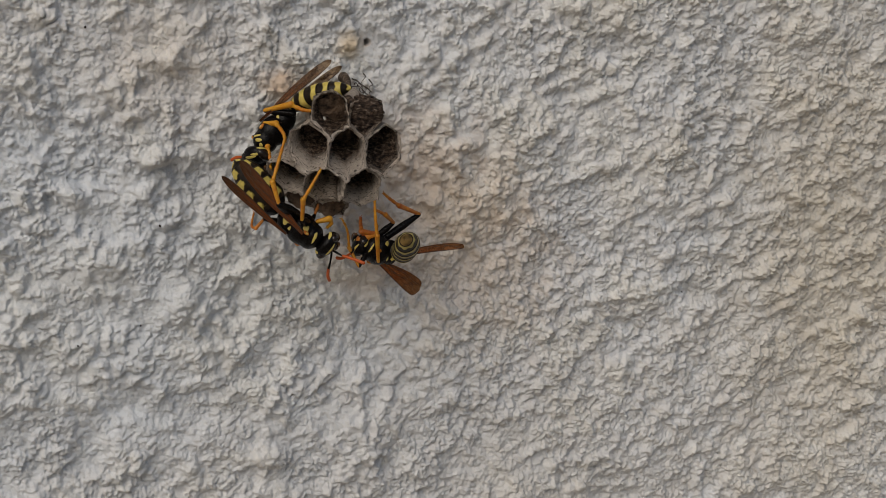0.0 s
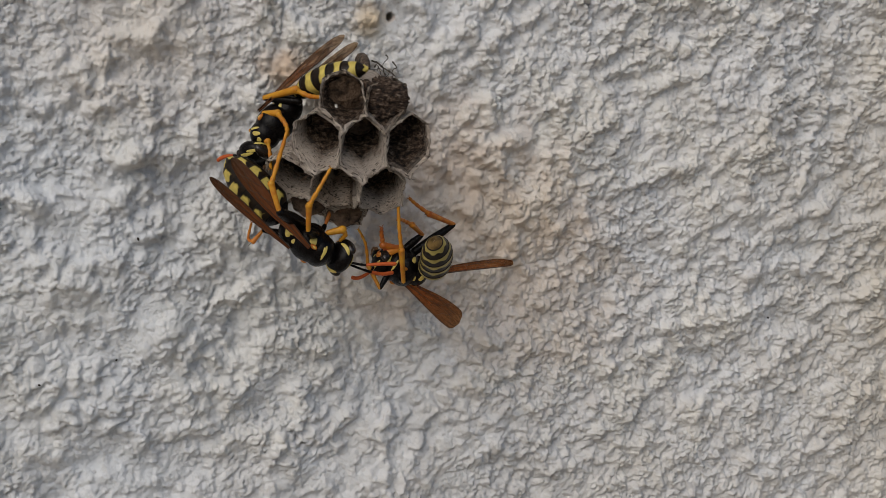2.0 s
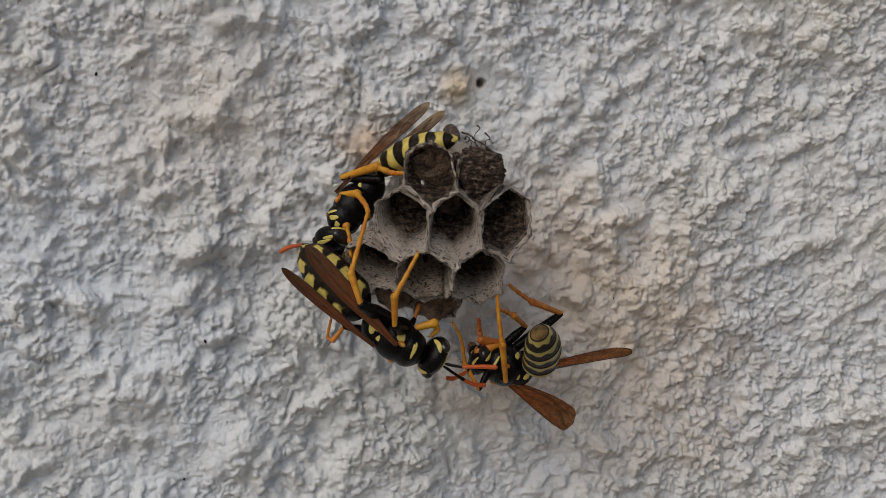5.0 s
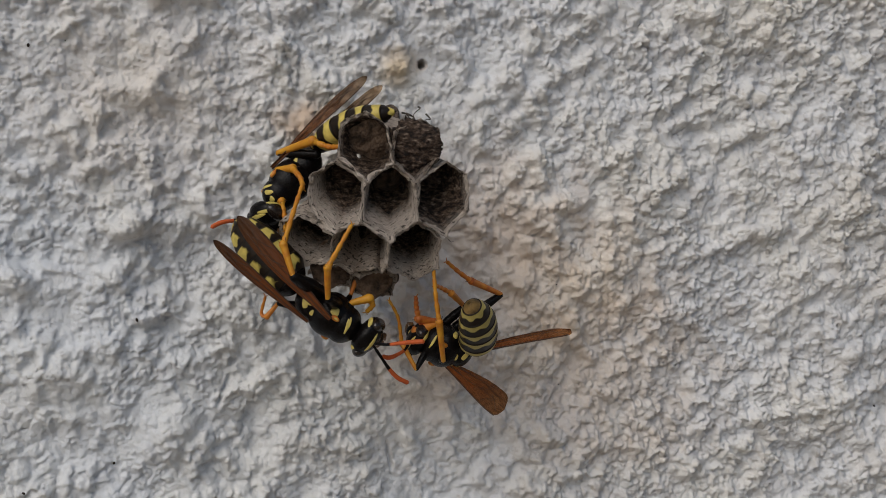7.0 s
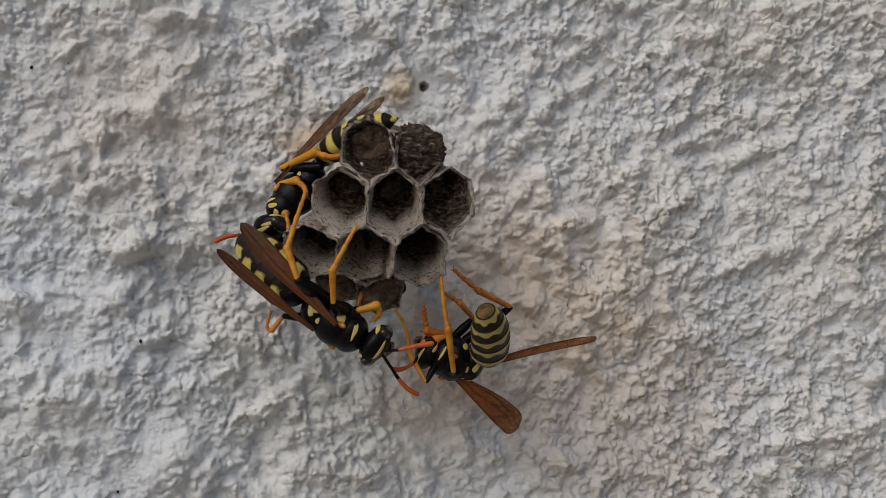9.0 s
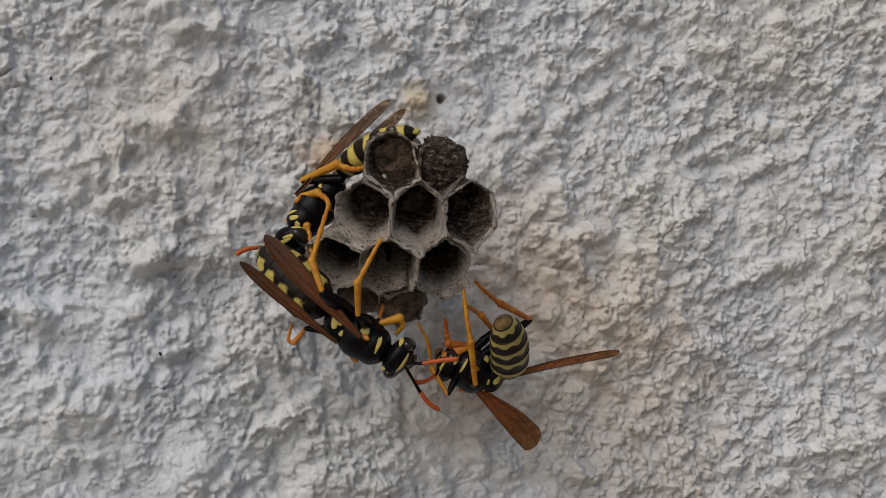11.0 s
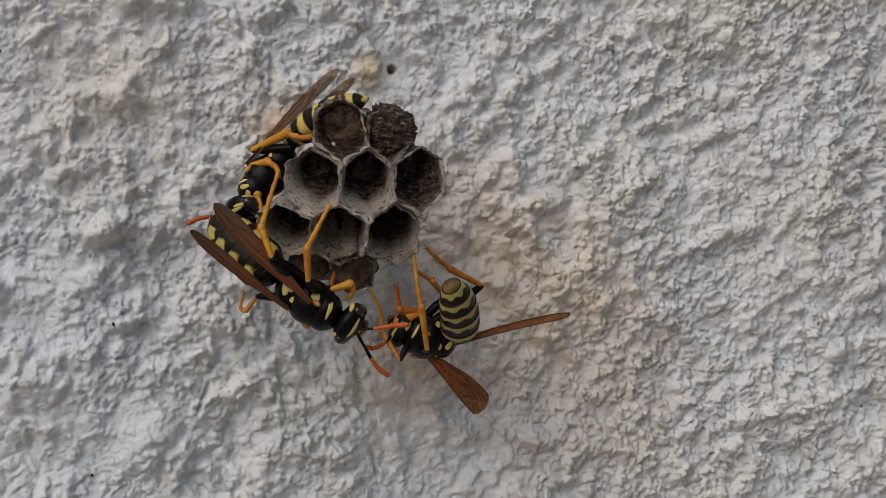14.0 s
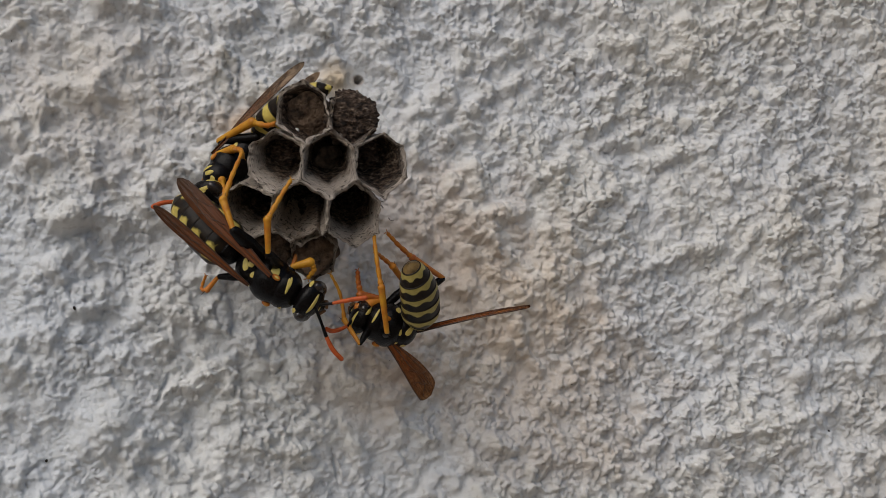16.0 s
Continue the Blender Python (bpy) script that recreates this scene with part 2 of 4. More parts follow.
SEG_BELLY = mat_segment("abdomen_yellow_sides", 0.50, 0.07, 4, 0.0, 0.1)
TAIL = mat_plain("tail_tip", (0.17, 0.075, 0.02), 0.5, 0.4, 0.4, 1500)
DEBRIS = mat_plain("debris", (0.03, 0.022, 0.018), 0.5, 0.8, 0.2, 1500)
EGG = mat_plain("egg_white", (0.75, 0.72, 0.66), 0.1, 0.35, 0.5, 900)
LARVA = mat_plain("larva_skin", (0.17, 0.12, 0.088), 0.8, 0.5, 0.4, 1100, 1.0, 0.0004)
FIBRE = mat_plain("grey_fibre", (0.085, 0.07, 0.058), 0.6, 0.9, 0.1, 900)
BOUNCE_GROUND = mat_plain("bounce_ground", (0.36, 0.30, 0.24), 0.3, 0.9, 0.2, 8, 0.3, 0.01)


# ---- mesh helpers ----
def V(*p):
    return Vector(p)


def mesh_object(name, verts, faces, mats, origin=(0, 0, 0), uvs=None, slots=None, smooth=True):
    """One mesh object from millimetre vertices, with its origin at the given point."""
    o = np.array(origin, float)
    v = (np.array(verts, float) - o) * MM
    me = bpy.data.meshes.new(name)
    me.from_pydata(v.tolist(), [], faces)
    for mt in mats if isinstance(mats, (list, tuple)) else [mats]:
        me.materials.append(mt)
    if uvs is not None:
        lay = me.uv_layers.new(name="UVMap")
        idx = np.empty(len(me.loops), int)
        me.loops.foreach_get("vertex_index", idx)
        if isinstance(uvs, dict):
            flat = np.array([uvs["loops"][k] for k in range(len(idx))], float)
        else:
            flat = np.array(uvs, float)[idx]
        lay.data.foreach_set("uv", flat.ravel())
    if slots is not None:
        me.polygons.foreach_set("material_index", np.array(slots, np.int32))
    me.polygons.foreach_set("use_smooth", np.full(len(me.polygons), smooth))
    me.update()
    ob = new(name, me)
    ob.location = Vector(o) * MM
    return ob


def attach(ob, parent):
    """Makes ob a part of parent, keeping where it stands (nothing is turned while building)."""
    ob.parent = parent
    p, base = parent, Vector((0, 0, 0))
    while p is not None:
        base += p.location
        p = p.parent
    ob.location = ob.location - base
    return ob


def part(name, built, mats, parent, label="", origin=None):
    """Links one mesh, given as (verts, faces, uvs) in millimetres, as a part of a thing or of a part."""
    verts, faces, uvs = built
    if origin is None:
        origin = np.mean(np.array(verts, float), 0)
    ob = attach(mesh_object(name, verts, faces, mats, origin, uvs), parent)
    if label:
        tagged(ob, label)
    return ob


def thing(name, place, label, category, group="", kind=""):
    ob = new(name)
    ob.empty_display_size = 0.002
    ob.location = Vector(place) * MM
    return tagged(ob, label, category, group, kind)


def frame_of(along, side):
    """Unit axes: along, across, and up towards side."""
    x = Vector(along).normalized()
    z = (Vector(side) - x * x.dot(Vector(side))).normalized()
    return x, z.cross(x), z


def ellipsoid(centre, along, up, ra, rb, rc, nu=28, nv=16, warp=0.0, taper=0.0, crumble=0.0):
    """An egg-shaped body. taper: how much narrower its front end is."""
    x, y, z = frame_of(along, up)
    c = Vector(centre)
    verts, uvs = [], []
    for j in range(nv + 1):
        th = math.pi * j / nv
        for i in range(nu):
            ph = 2 * math.pi * i / nu
            a, r = -math.cos(th), math.sin(th)
            k = 1 - taper * a
            p = c + x * (a * ra) + y * (r * math.cos(ph) * rb * k) + z * (r * math.sin(ph) * rc * k)
            if warp:
                p += (p - c).normalized() * warp * noise.noise(p * 0.9)
            if crumble:
                p += (p - c).normalized() * crumble * (noise.noise(p * 2.6) + 0.6 * noise.noise(p * 5.5))
            verts.append(p)
            uvs.append((i / nu, j / nv))
    faces = [(j * nu + i, j * nu + (i + 1) % nu, (j + 1) * nu + (i + 1) % nu, (j + 1) * nu + i) for j in range(nv) for i in range(nu)]
    return verts, faces, uvs


def patch(centre, along, up, ra, rb, rc, at, ru, rv, turn=0.0, lift=0.025, power=2.4, taper=0.0, n=20, rings=4):
    """A marking that lies on an ellipsoid body: at gives its direction in (along, across, up)."""
    x, y, z = frame_of(along, up)
    d = Vector(at).normalized()
    e1 = d.cross(Vector((0.02, 0.03, 1))).normalized()
    e2 = d.cross(e1)
    ct, st = math.cos(radians(turn)), math.sin(radians(turn))
    e1, e2 = e1 * ct + e2 * st, e2 * ct - e1 * st
    size = (ra + rb + rc) / 3

    def place(u, w, extra):
        q = (d + e1 * (u / size) + e2 * (w / size)).normalized()
        k = 1 - taper * q.x
        p = x * (q.x * ra) + y * (q.y * rb * k) + z * (q.z * rc * k)
        return Vector(centre) + p + p.normalized() * extra

    verts, uvs = [place(0, 0, lift)], [(0.5, 0.5)]
    for r in range(1, rings + 1):
        f = r / rings
        for i in range(n):
            a = 2 * math.pi * i / n
            ca, sa = math.cos(a), math.sin(a)
            s = (abs(ca) ** power + abs(sa) ** power) ** (-1 / power)
            s *= 1 + 0.10 * math.sin(3 * a + ru * 9)
            verts.append(place(ru * f * s * ca, rv * f * s * sa, lift if r < rings else -0.02))
            uvs.append((0.5 + 0.5 * f * ca, 0.5 + 0.5 * f * sa))
    faces = [(0, 1 + i, 1 + (i + 1) % n) for i in range(n)]
    for r in range(rings - 1):
        for i in range(n):
            a, b = 1 + r * n + i, 1 + r * n + (i + 1) % n
            faces.append((a, a + n, b + n, b))
    return verts, faces, uvs


def tube(points, radii, n=10, smooth=6, flat=1.0):
    """A limb along joints, rounded at both ends, through a smooth line."""
    pts = [Vector(p) for p in points]
    line, rad = [], []
    for k in range(len(pts) - 1):
        p0, p1, p2, p3 = pts[max(k - 1, 0)], pts[k], pts[k + 1], pts[min(k + 2, len(pts) - 1)]
        for s in range(smooth):
            f = s / smooth
            q = 0.5 * (2 * p1 + (p2 - p0) * f + (2 * p0 - 5 * p1 + 4 * p2 - p3) * f**2 + (3 * p1 - p0 - 3 * p2 + p3) * f**3)
            line.append(q)
            rad.append(radii[k] + (radii[k + 1] - radii[k]) * f)
    line.append(pts[-1])
    rad.append(radii[-1])
    d0, d1 = (line[1] - line[0]).normalized(), (line[-1] - line[-2]).normalized()
    line = [line[0] - d0 * rad[0] * 0.6] + line + [line[-1] + d1 * rad[-1] * 0.6]
    rad = [rad[0] * 0.35] + rad + [rad[-1] * 0.35]
    verts, uvs = [], []
    ref = V(0.31, 0.87, 0.38)
    for k, (p, r) in enumerate(zip(line, rad)):
        d = (line[min(k + 1, len(line) - 1)] - line[max(k - 1, 0)]).normalized()
        y = (ref - d * ref.dot(d)).normalized()
        z = d.cross(y)
        ref = y
        for i in range(n):
            a = 2 * math.pi * i / n
            verts.append(p + y * (r * math.cos(a)) + z * (r * flat * math.sin(a)))
            uvs.append((i / n, k / len(line)))
    m = len(line)
    faces = [(k * n + i, k * n + (i + 1) % n, (k + 1) * n + (i + 1) % n, (k + 1) * n + i) for k in range(m - 1) for i in range(n)]
    faces += [tuple(reversed(range(n))), tuple(range((m - 1) * n, m * n))]
    return verts, faces, uvs


def join(*built):
    verts, faces, uvs = [], [], []
    for v, f, u in built:
        k = len(verts)
        verts += list(v)
        uvs += list(u)
        faces += [tuple(i + k for i in q) for q in f]
    return verts, faces, uvs


# ---- the wall: rough hand-thrown plaster ----
RNG = np.random.RandomState(7)


def lattice_noise(x, z, size, seed):
    """Smooth value noise of the given grain, in -1..1."""
    tab = np.random.RandomState(seed).rand(128, 128) * 2 - 1
    gx, gz = x / size + 400, z / size + 400
    ix, iz = np.floor(gx).astype(int), np.floor(gz).astype(int)
    fx, fz = gx - ix, gz - iz
    fx, fz = fx * fx * fx * (fx * (6 * fx - 15) + 10), fz * fz * fz * (fz * (6 * fz - 15) + 10)
    g = lambda a, b: tab[(ix + a) % 128, (iz + b) % 128]
    return (g(0, 0) * (1 - fx) + g(1, 0) * fx) * (1 - fz) + (g(0, 1) * (1 - fx) + g(1, 1) * fx) * fz


def smoothstep(a, b, v):
    f = np.clip((v - a) / (b - a), 0, 1)
    return f * f * (3 - 2 * f)


# larger lumps, hollows, drag marks of the trowel and short cracks: x, z, half-widths, turn in degrees, height
LUMPS = [
    (-28.7, -16.0, 2.2, 1.3, 22, 1.7), (-39.6, -21.4, 2.2, 1.5, -15, 1.5), (-42.6, -22.3, 0.5, 1.1, 20, -1.2), (-27.9, -24.3, 1.2, 0.9, -20, 1.2),
    (-38.6, -10.9, 1.3, 0.9, 0, 1.1), (22.6, -8.7, 2.2, 1.0, 30, 0.8), (15.8, -14.5, 2.6, 1.1, 10, 0.9), (12.8, -18.6, 1.3, 0.9, -30, -0.9),
    (25.7, -18.4, 2.4, 0.7, 10, -0.8), (-17, -36.4, 1.2, 2.8, 10, -0.7), (-12.2, -6.2, 1.6, 1.1, 0, 0.7), (-2.2, -0.9, 1.6, 1.2, 0, 0.6),
    (-20.0, -32.3, 0.22, 1.6, -12, -0.8), (-3.0, -40.0, 0.25, 1.3, 15, -0.8), (10.0, -4.0, 0.7, 0.6, 0, -0.9), (-24.0, -35.0, 1.8, 1.2, 0, 0.9), (-17.0, -32.2, 1.5, 1.1, 10, 0.9),
]
for k in range(24):
    # long drags where the trowel went up to the right, short lumps elsewhere
    if k < 12:
        LUMPS.append((RNG.uniform(28, 75), RNG.uniform(-40, 5), RNG.uniform(4, 8), RNG.uniform(0.8, 1.2), RNG.uniform(10, 24), RNG.uniform(0.5, 0.9)))
    else:
        LUMPS.append((RNG.uniform(-50, 30), RNG.uniform(-70, 4), RNG.uniform(1.5, 4), RNG.uniform(1.0, 1.7), RNG.uniform(-30, 30), RNG.uniform(0.5, 0.9)))


def flakes(x, z, size, seed, share, crisp=0.16, stretch=1.0):
    """Flat, tilted flakes of plaster with broken edges, in some of the places only; stretched along the trowel's way."""
    c, s = math.cos(radians(20)), math.sin(radians(20))
    u, v = (c * x + s * z) / stretch, -s * x + c * z
    u, v = u + 0.34 * size * lattice_noise(x, z, size * 0.62, seed + 40), v + 0.34 * size * lattice_noise(x, z, size * 0.62, seed + 60)
    u, v = u + 0.10 * size * lattice_noise(x, z, size * 0.2, seed + 41), v + 0.10 * size * lattice_noise(x, z, size * 0.2, seed + 61)
    rs = np.random.RandomState(seed)
    jx, jz, jh, tx, tz = rs.rand(5, 64, 64)
    gx, gz = u / size + 300, v / size + 300
    ix, iz = np.floor(gx).astype(int), np.floor(gz).astype(int)
    d1, d2, top = np.full(x.shape, 9.0), np.full(x.shape, 9.0), np.zeros(x.shape)
    for a in (-1, 0, 1):
        for b in (-1, 0, 1):
            k, l = (ix + a) % 64, (iz + b) % 64
            ox, oz = gx - (ix + a + jx[k, l]), gz - (iz + b + jz[k, l])
            d = np.hypot(ox, oz)
            near = d < d1
            d2 = np.where(near, d1, np.minimum(d2, d))
            high = np.clip((jh[k, l] - 1 + share) / share, 0, 1)
            face = (high > 0) * (0.40 + 0.60 * high + 1.1 * ((tx[k, l] - 0.5) * ox + (tz[k, l] - 0.5) * oz))
            top = np.where(near, face, top)
            d1 = np.where(near, d, d1)
    return top * smoothstep(0.0, crisp, d2 - d1) * (1 - 0.25 * np.minimum(d1, 1) ** 2)


def relief(x, z):
    """Height of the plaster over the wall's plane, in millimetres."""
    wx = x + 0.6 * lattice_noise(x, z, 3.1, 1)
    wz = z + 0.6 * lattice_noise(x, z, 3.1, 3)
    right = smoothstep(2, 34, x + 7 * lattice_noise(x, z, 16, 5))
    # drag direction rises to the right
    c, s = math.cos(radians(22)), math.sin(radians(22))
    ax, az = c * wx + s * wz, -s * wx + c * wz
    h = 0.75 * lattice_noise(x, z, 15, 6) + 0.55 * lattice_noise(wx, wz, 6.3, 7)
    # raised clots and drag ridges on a flatter bed
    m = (1 - 0.35 * right) * 0.62 * lattice_noise(wx, wz, 3.1, 8) + right * 0.38 * lattice_noise(ax / 1.8, az, 1.5, 13)
    m = m + 0.30 * lattice_noise(wx, wz, 1.45, 15)
    h = h + np.where(m < 0, 0.50 * m, 1.10 * m)
    # broken flakes of several sizes, thinner where the trowel passed
    thick = smoothstep(-0.55, 0.25, lattice_noise(x * 0.8, z, 7.0, 18) + 0.30 * lattice_noise(x, z, 2.2, 21))
    some = 0.57 + 0.43 * thick
    h = h + (1 - 0.60 * right) * 1.0 * flakes(x, z, 3.8, 11, 0.55, 0.60) + right * 0.38 * flakes(x, z, 2.1, 31, 0.55, 0.22, 1.4)
    h = h + some * (0.46 * flakes(x + 3, z + 1, 1.7, 12, 0.55, 0.30, 1.25) + (0.31 + 0.10 * right) * flakes(x, z + 5, 0.92, 19, 0.55, 0.18, 1.2))
    h = h + some * 0.18 * flakes(x + 7, z, 0.52, 22, 0.62, 0.3)
    f = 0.15 * lattice_noise(x, z, 0.80, 16) + 0.11 * lattice_noise(x, z, 0.42, 17)
    h = h + some * f
    for lx, lz, ra, rb, turn, high in LUMPS:
        ct, st = math.cos(radians(turn)), math.sin(radians(turn))
        u, v = (ct * (wx - lx) + st * (wz - lz)) / ra, (-st * (wx - lx) + ct * (wz - lz)) / rb
        h = h + high * np.exp(-(u * u + v * v) ** 2.2)
    h = 1.07 * h - 0.64
    # the small round hole
    r = np.hypot(x - 0.3, z + 0.1)
    h = (h + 0.9) * smoothstep(0.4, 2.2, r) - 0.9 - 3.4 * (1 - smoothstep(0.38, 0.46, r))
    return h


def make_wall():
    def spaced(lo, hi, step, far):
        mid = np.arange(lo, hi + 1e-6, step)
        out = np.cumsum(step * 1.22 ** np.arange(1, 60))
        out = np.r_[out[out < 0.95 * far], far]
        return np.r_[lo - out[::-1], mid, hi + out]

    xs, zs = spaced(-56, 104, 0.145, 1500), spaced(-80, 20, 0.145, 1075)
    x, z = np.meshgrid(xs, zs)
    y = -relief(x, z)
    nz, nx = x.shape
    verts = np.stack([x.ravel(), y.ravel(), z.ravel()], 1)
    k = (np.arange(nz - 1)[:, None] * nx + np.arange(nx - 1)[None]).ravel()
    faces = np.stack([k, k + 1, k + nx + 1, k + nx], 1)
    # back and sides of the wall
    n0 = len(verts)
    box = np.array([[xs[0], 120, zs[0]], [xs[-1], 120, zs[0]], [xs[-1], 120, zs[-1]], [xs[0], 120, zs[-1]]])
    c = [0, nx - 1, nz * nx - 1, (nz - 1) * nx]
    extra = [[n0 + 3, n0 + 2, n0 + 1, n0]] + [[c[i], n0 + i, n0 + (i + 1) % 4, c[(i + 1) % 4]] for i in range(4)]
    faces = np.concatenate([faces, np.array(extra)])
    me = bpy.data.meshes.new("wall")
    verts = np.concatenate([verts, box]) * MM
    me.vertices.add(len(verts))
    me.vertices.foreach_set("co", verts.ravel())
    me.loops.add(4 * len(faces))
    me.loops.foreach_set("vertex_index", faces.ravel().astype(np.int32))
    me.polygons.add(len(faces))
    me.polygons.foreach_set("loop_start", np.arange(0, 4 * len(faces), 4, dtype=np.int32))
    me.polygons.foreach_set("use_smooth", np.ones(len(faces), bool))
    me.update(calc_edges=True)
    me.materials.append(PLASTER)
    ob = new("wall", me)
    tagged(ob, "rough white hand-thrown plaster wall with brown smears and painted-in shade", "wall", kind="structure")


make_wall()


def make_ground():
    # unseen ground, added to send warm bounce light up the wall
    s = 60000
    top = [(-s, -s, -1150), (s, -s, -1150), (s, 120, -1150), (-s, 120, -1150)]
    low = [(x, y, -1300) for x, y, _ in top]
    faces = [(0, 1, 2, 3), (7, 6, 5, 4)] + [(i, i + 4, (i + 1) % 4 + 4, (i + 1) % 4) for i in range(4)]
    ob = mesh_object("ground", top + low, faces, BOUNCE_GROUND, smooth=False)
    tagged(ob, "unseen pale ground below the wall, added for warm bounce light", "ground", kind="structure")


make_ground()


# ---- the nest ----
AXIS = V(-0.17, -0.93, -0.32).normalized()  # the way the cells open
E1 = (V(0.942, -0.333, -0.04) - AXIS * AXIS.dot(V(0.942, -0.333, -0.04))).normalized()
E2 = AXIS.cross(E1)
if E2.z > 0:
    E2 = -E2
MOUTH = V(-7.35, -16.3, -13.9)  # middle of the central cell's mouth
STEP_A = E1 * 4.95 + E2 * 0.25
STEP_B = E1 * 2.2 + E2 * 4.85
PEDICEL_TOP = V(-4.6, -6.3, -7.2)

# cell: lattice place, how much shorter it is than its neighbours, what is in it
CELLS = (
    (0, 0, 0.0, "larva"), (1, 0, 0.3, "crumbs"), (-1, 0, 0.0, "crumbs"), (0, -1, 0.0, "shallow"), (1, -1, 0.6, "shut"),
    (0, 1, 0.3, "empty"), (-1, 1, 0.2, "empty"), (-2, 1, 0.9, "empty"), (-1, 2, 2.7, "shut"), (-2, 2, 4.2, "shut"),
)
TAKEN = {(i, j): short for i, j, short, _ in CELLS}
# how far the brown staining and painted depth shade come up to each mouth
STAIN_SHADE = {(0, 0): 0.15, (1, 0): 1.0, (-1, 0): 0.30, (0, -1): 1.1, (1, -1): 1.0, (0, 1): 0.3, (-1, 1): 0.0, (-2, 1): 0.5, (-1, 2): 0.9, (-2, 2): 0.8}
NEAR = {(-1, 2): (0.94, 0.90, -1.0), (-2, 2): (0.90, 0.84, -0.3), (1, -1): (0.91, 0.95, 0.0)}  # off the lattice: nearer the middle, smaller, aside
OLD = ((1, -1), (-1, 2), (-2, 2))  # cells of dark, weathered paper
BASE = 9.0  # how far behind the central mouth the cells' floors lie


def set_back(p):
    """How far the uneven, domed face of the comb stands behind the central mouth's level."""
    u, v = p.dot(E1), p.dot(E2)
    along = 3.7 * math.tanh(-v / 4.2) if v < 0 else 0.05 * v * v - 0.5 * v
    return 0.5 + 0.06 * u + along + 0.047 * u * u


def lattice_point(i, j):
    return STEP_A * i + STEP_B * j


def rim_corner(i, j, k):
    """Corner k of a cell's mouth with the set-back at that corner, shared with the neighbours that meet there."""
    ring = [(1, 0), (0, 1), (-1, 1), (-1, 0), (0, -1), (1, -1)]
    a, b = ring[k], ring[(k + 1) % 6]
    near = [(i, j), (i + a[0], j + a[1]), (i + b[0], j + b[1])]
    p = sum((lattice_point(*n) for n in near), V(0, 0, 0)) / 3
    have = [n for n in near if n in TAKEN]
    back = set_back(p) + sum(TAKEN[n] for n in have) / len(have) - 0.2 * (len(have) == 3)
    mid = lattice_point(i, j)
    if len(have) < 3:
        p = mid + (p - mid) * (0.91 if len(have) == 2 else 0.83)
    key = p * 1.7
    p = p + (E1 * noise.noise(key) + E2 * noise.noise(key + V(9, 4, 2))) * 0.50
    return p, back


def cell_ring(i, j, f, segs):
    """Points round a cell's mouth, the corners a little rounded, with the set-back of the rim."""
    corners = [rim_corner(i, j, k) for k in range(6)]
    mid = sum((c[0] for c in corners), V(0, 0, 0)) / 6
    out = []
    for s in range(segs):
        t = 6 * s / segs
        k, g = int(t) % 6, t - int(t)
        (p, bp), (q, bq) = corners[k], corners[(k + 1) % 6]
        w = p.lerp(q, g)
        back = bp + (bq - bp) * g + 0.34 * math.sin(math.pi * g)  # the edge sags between corners
        d = w - mid
        rr = sum((c[0] - mid).length for c in corners) / 6 * 0.94
        d = d.normalized() * (d.length * (1 - f) + rr * f)
        out.append((mid + d, back))
    return mid, out


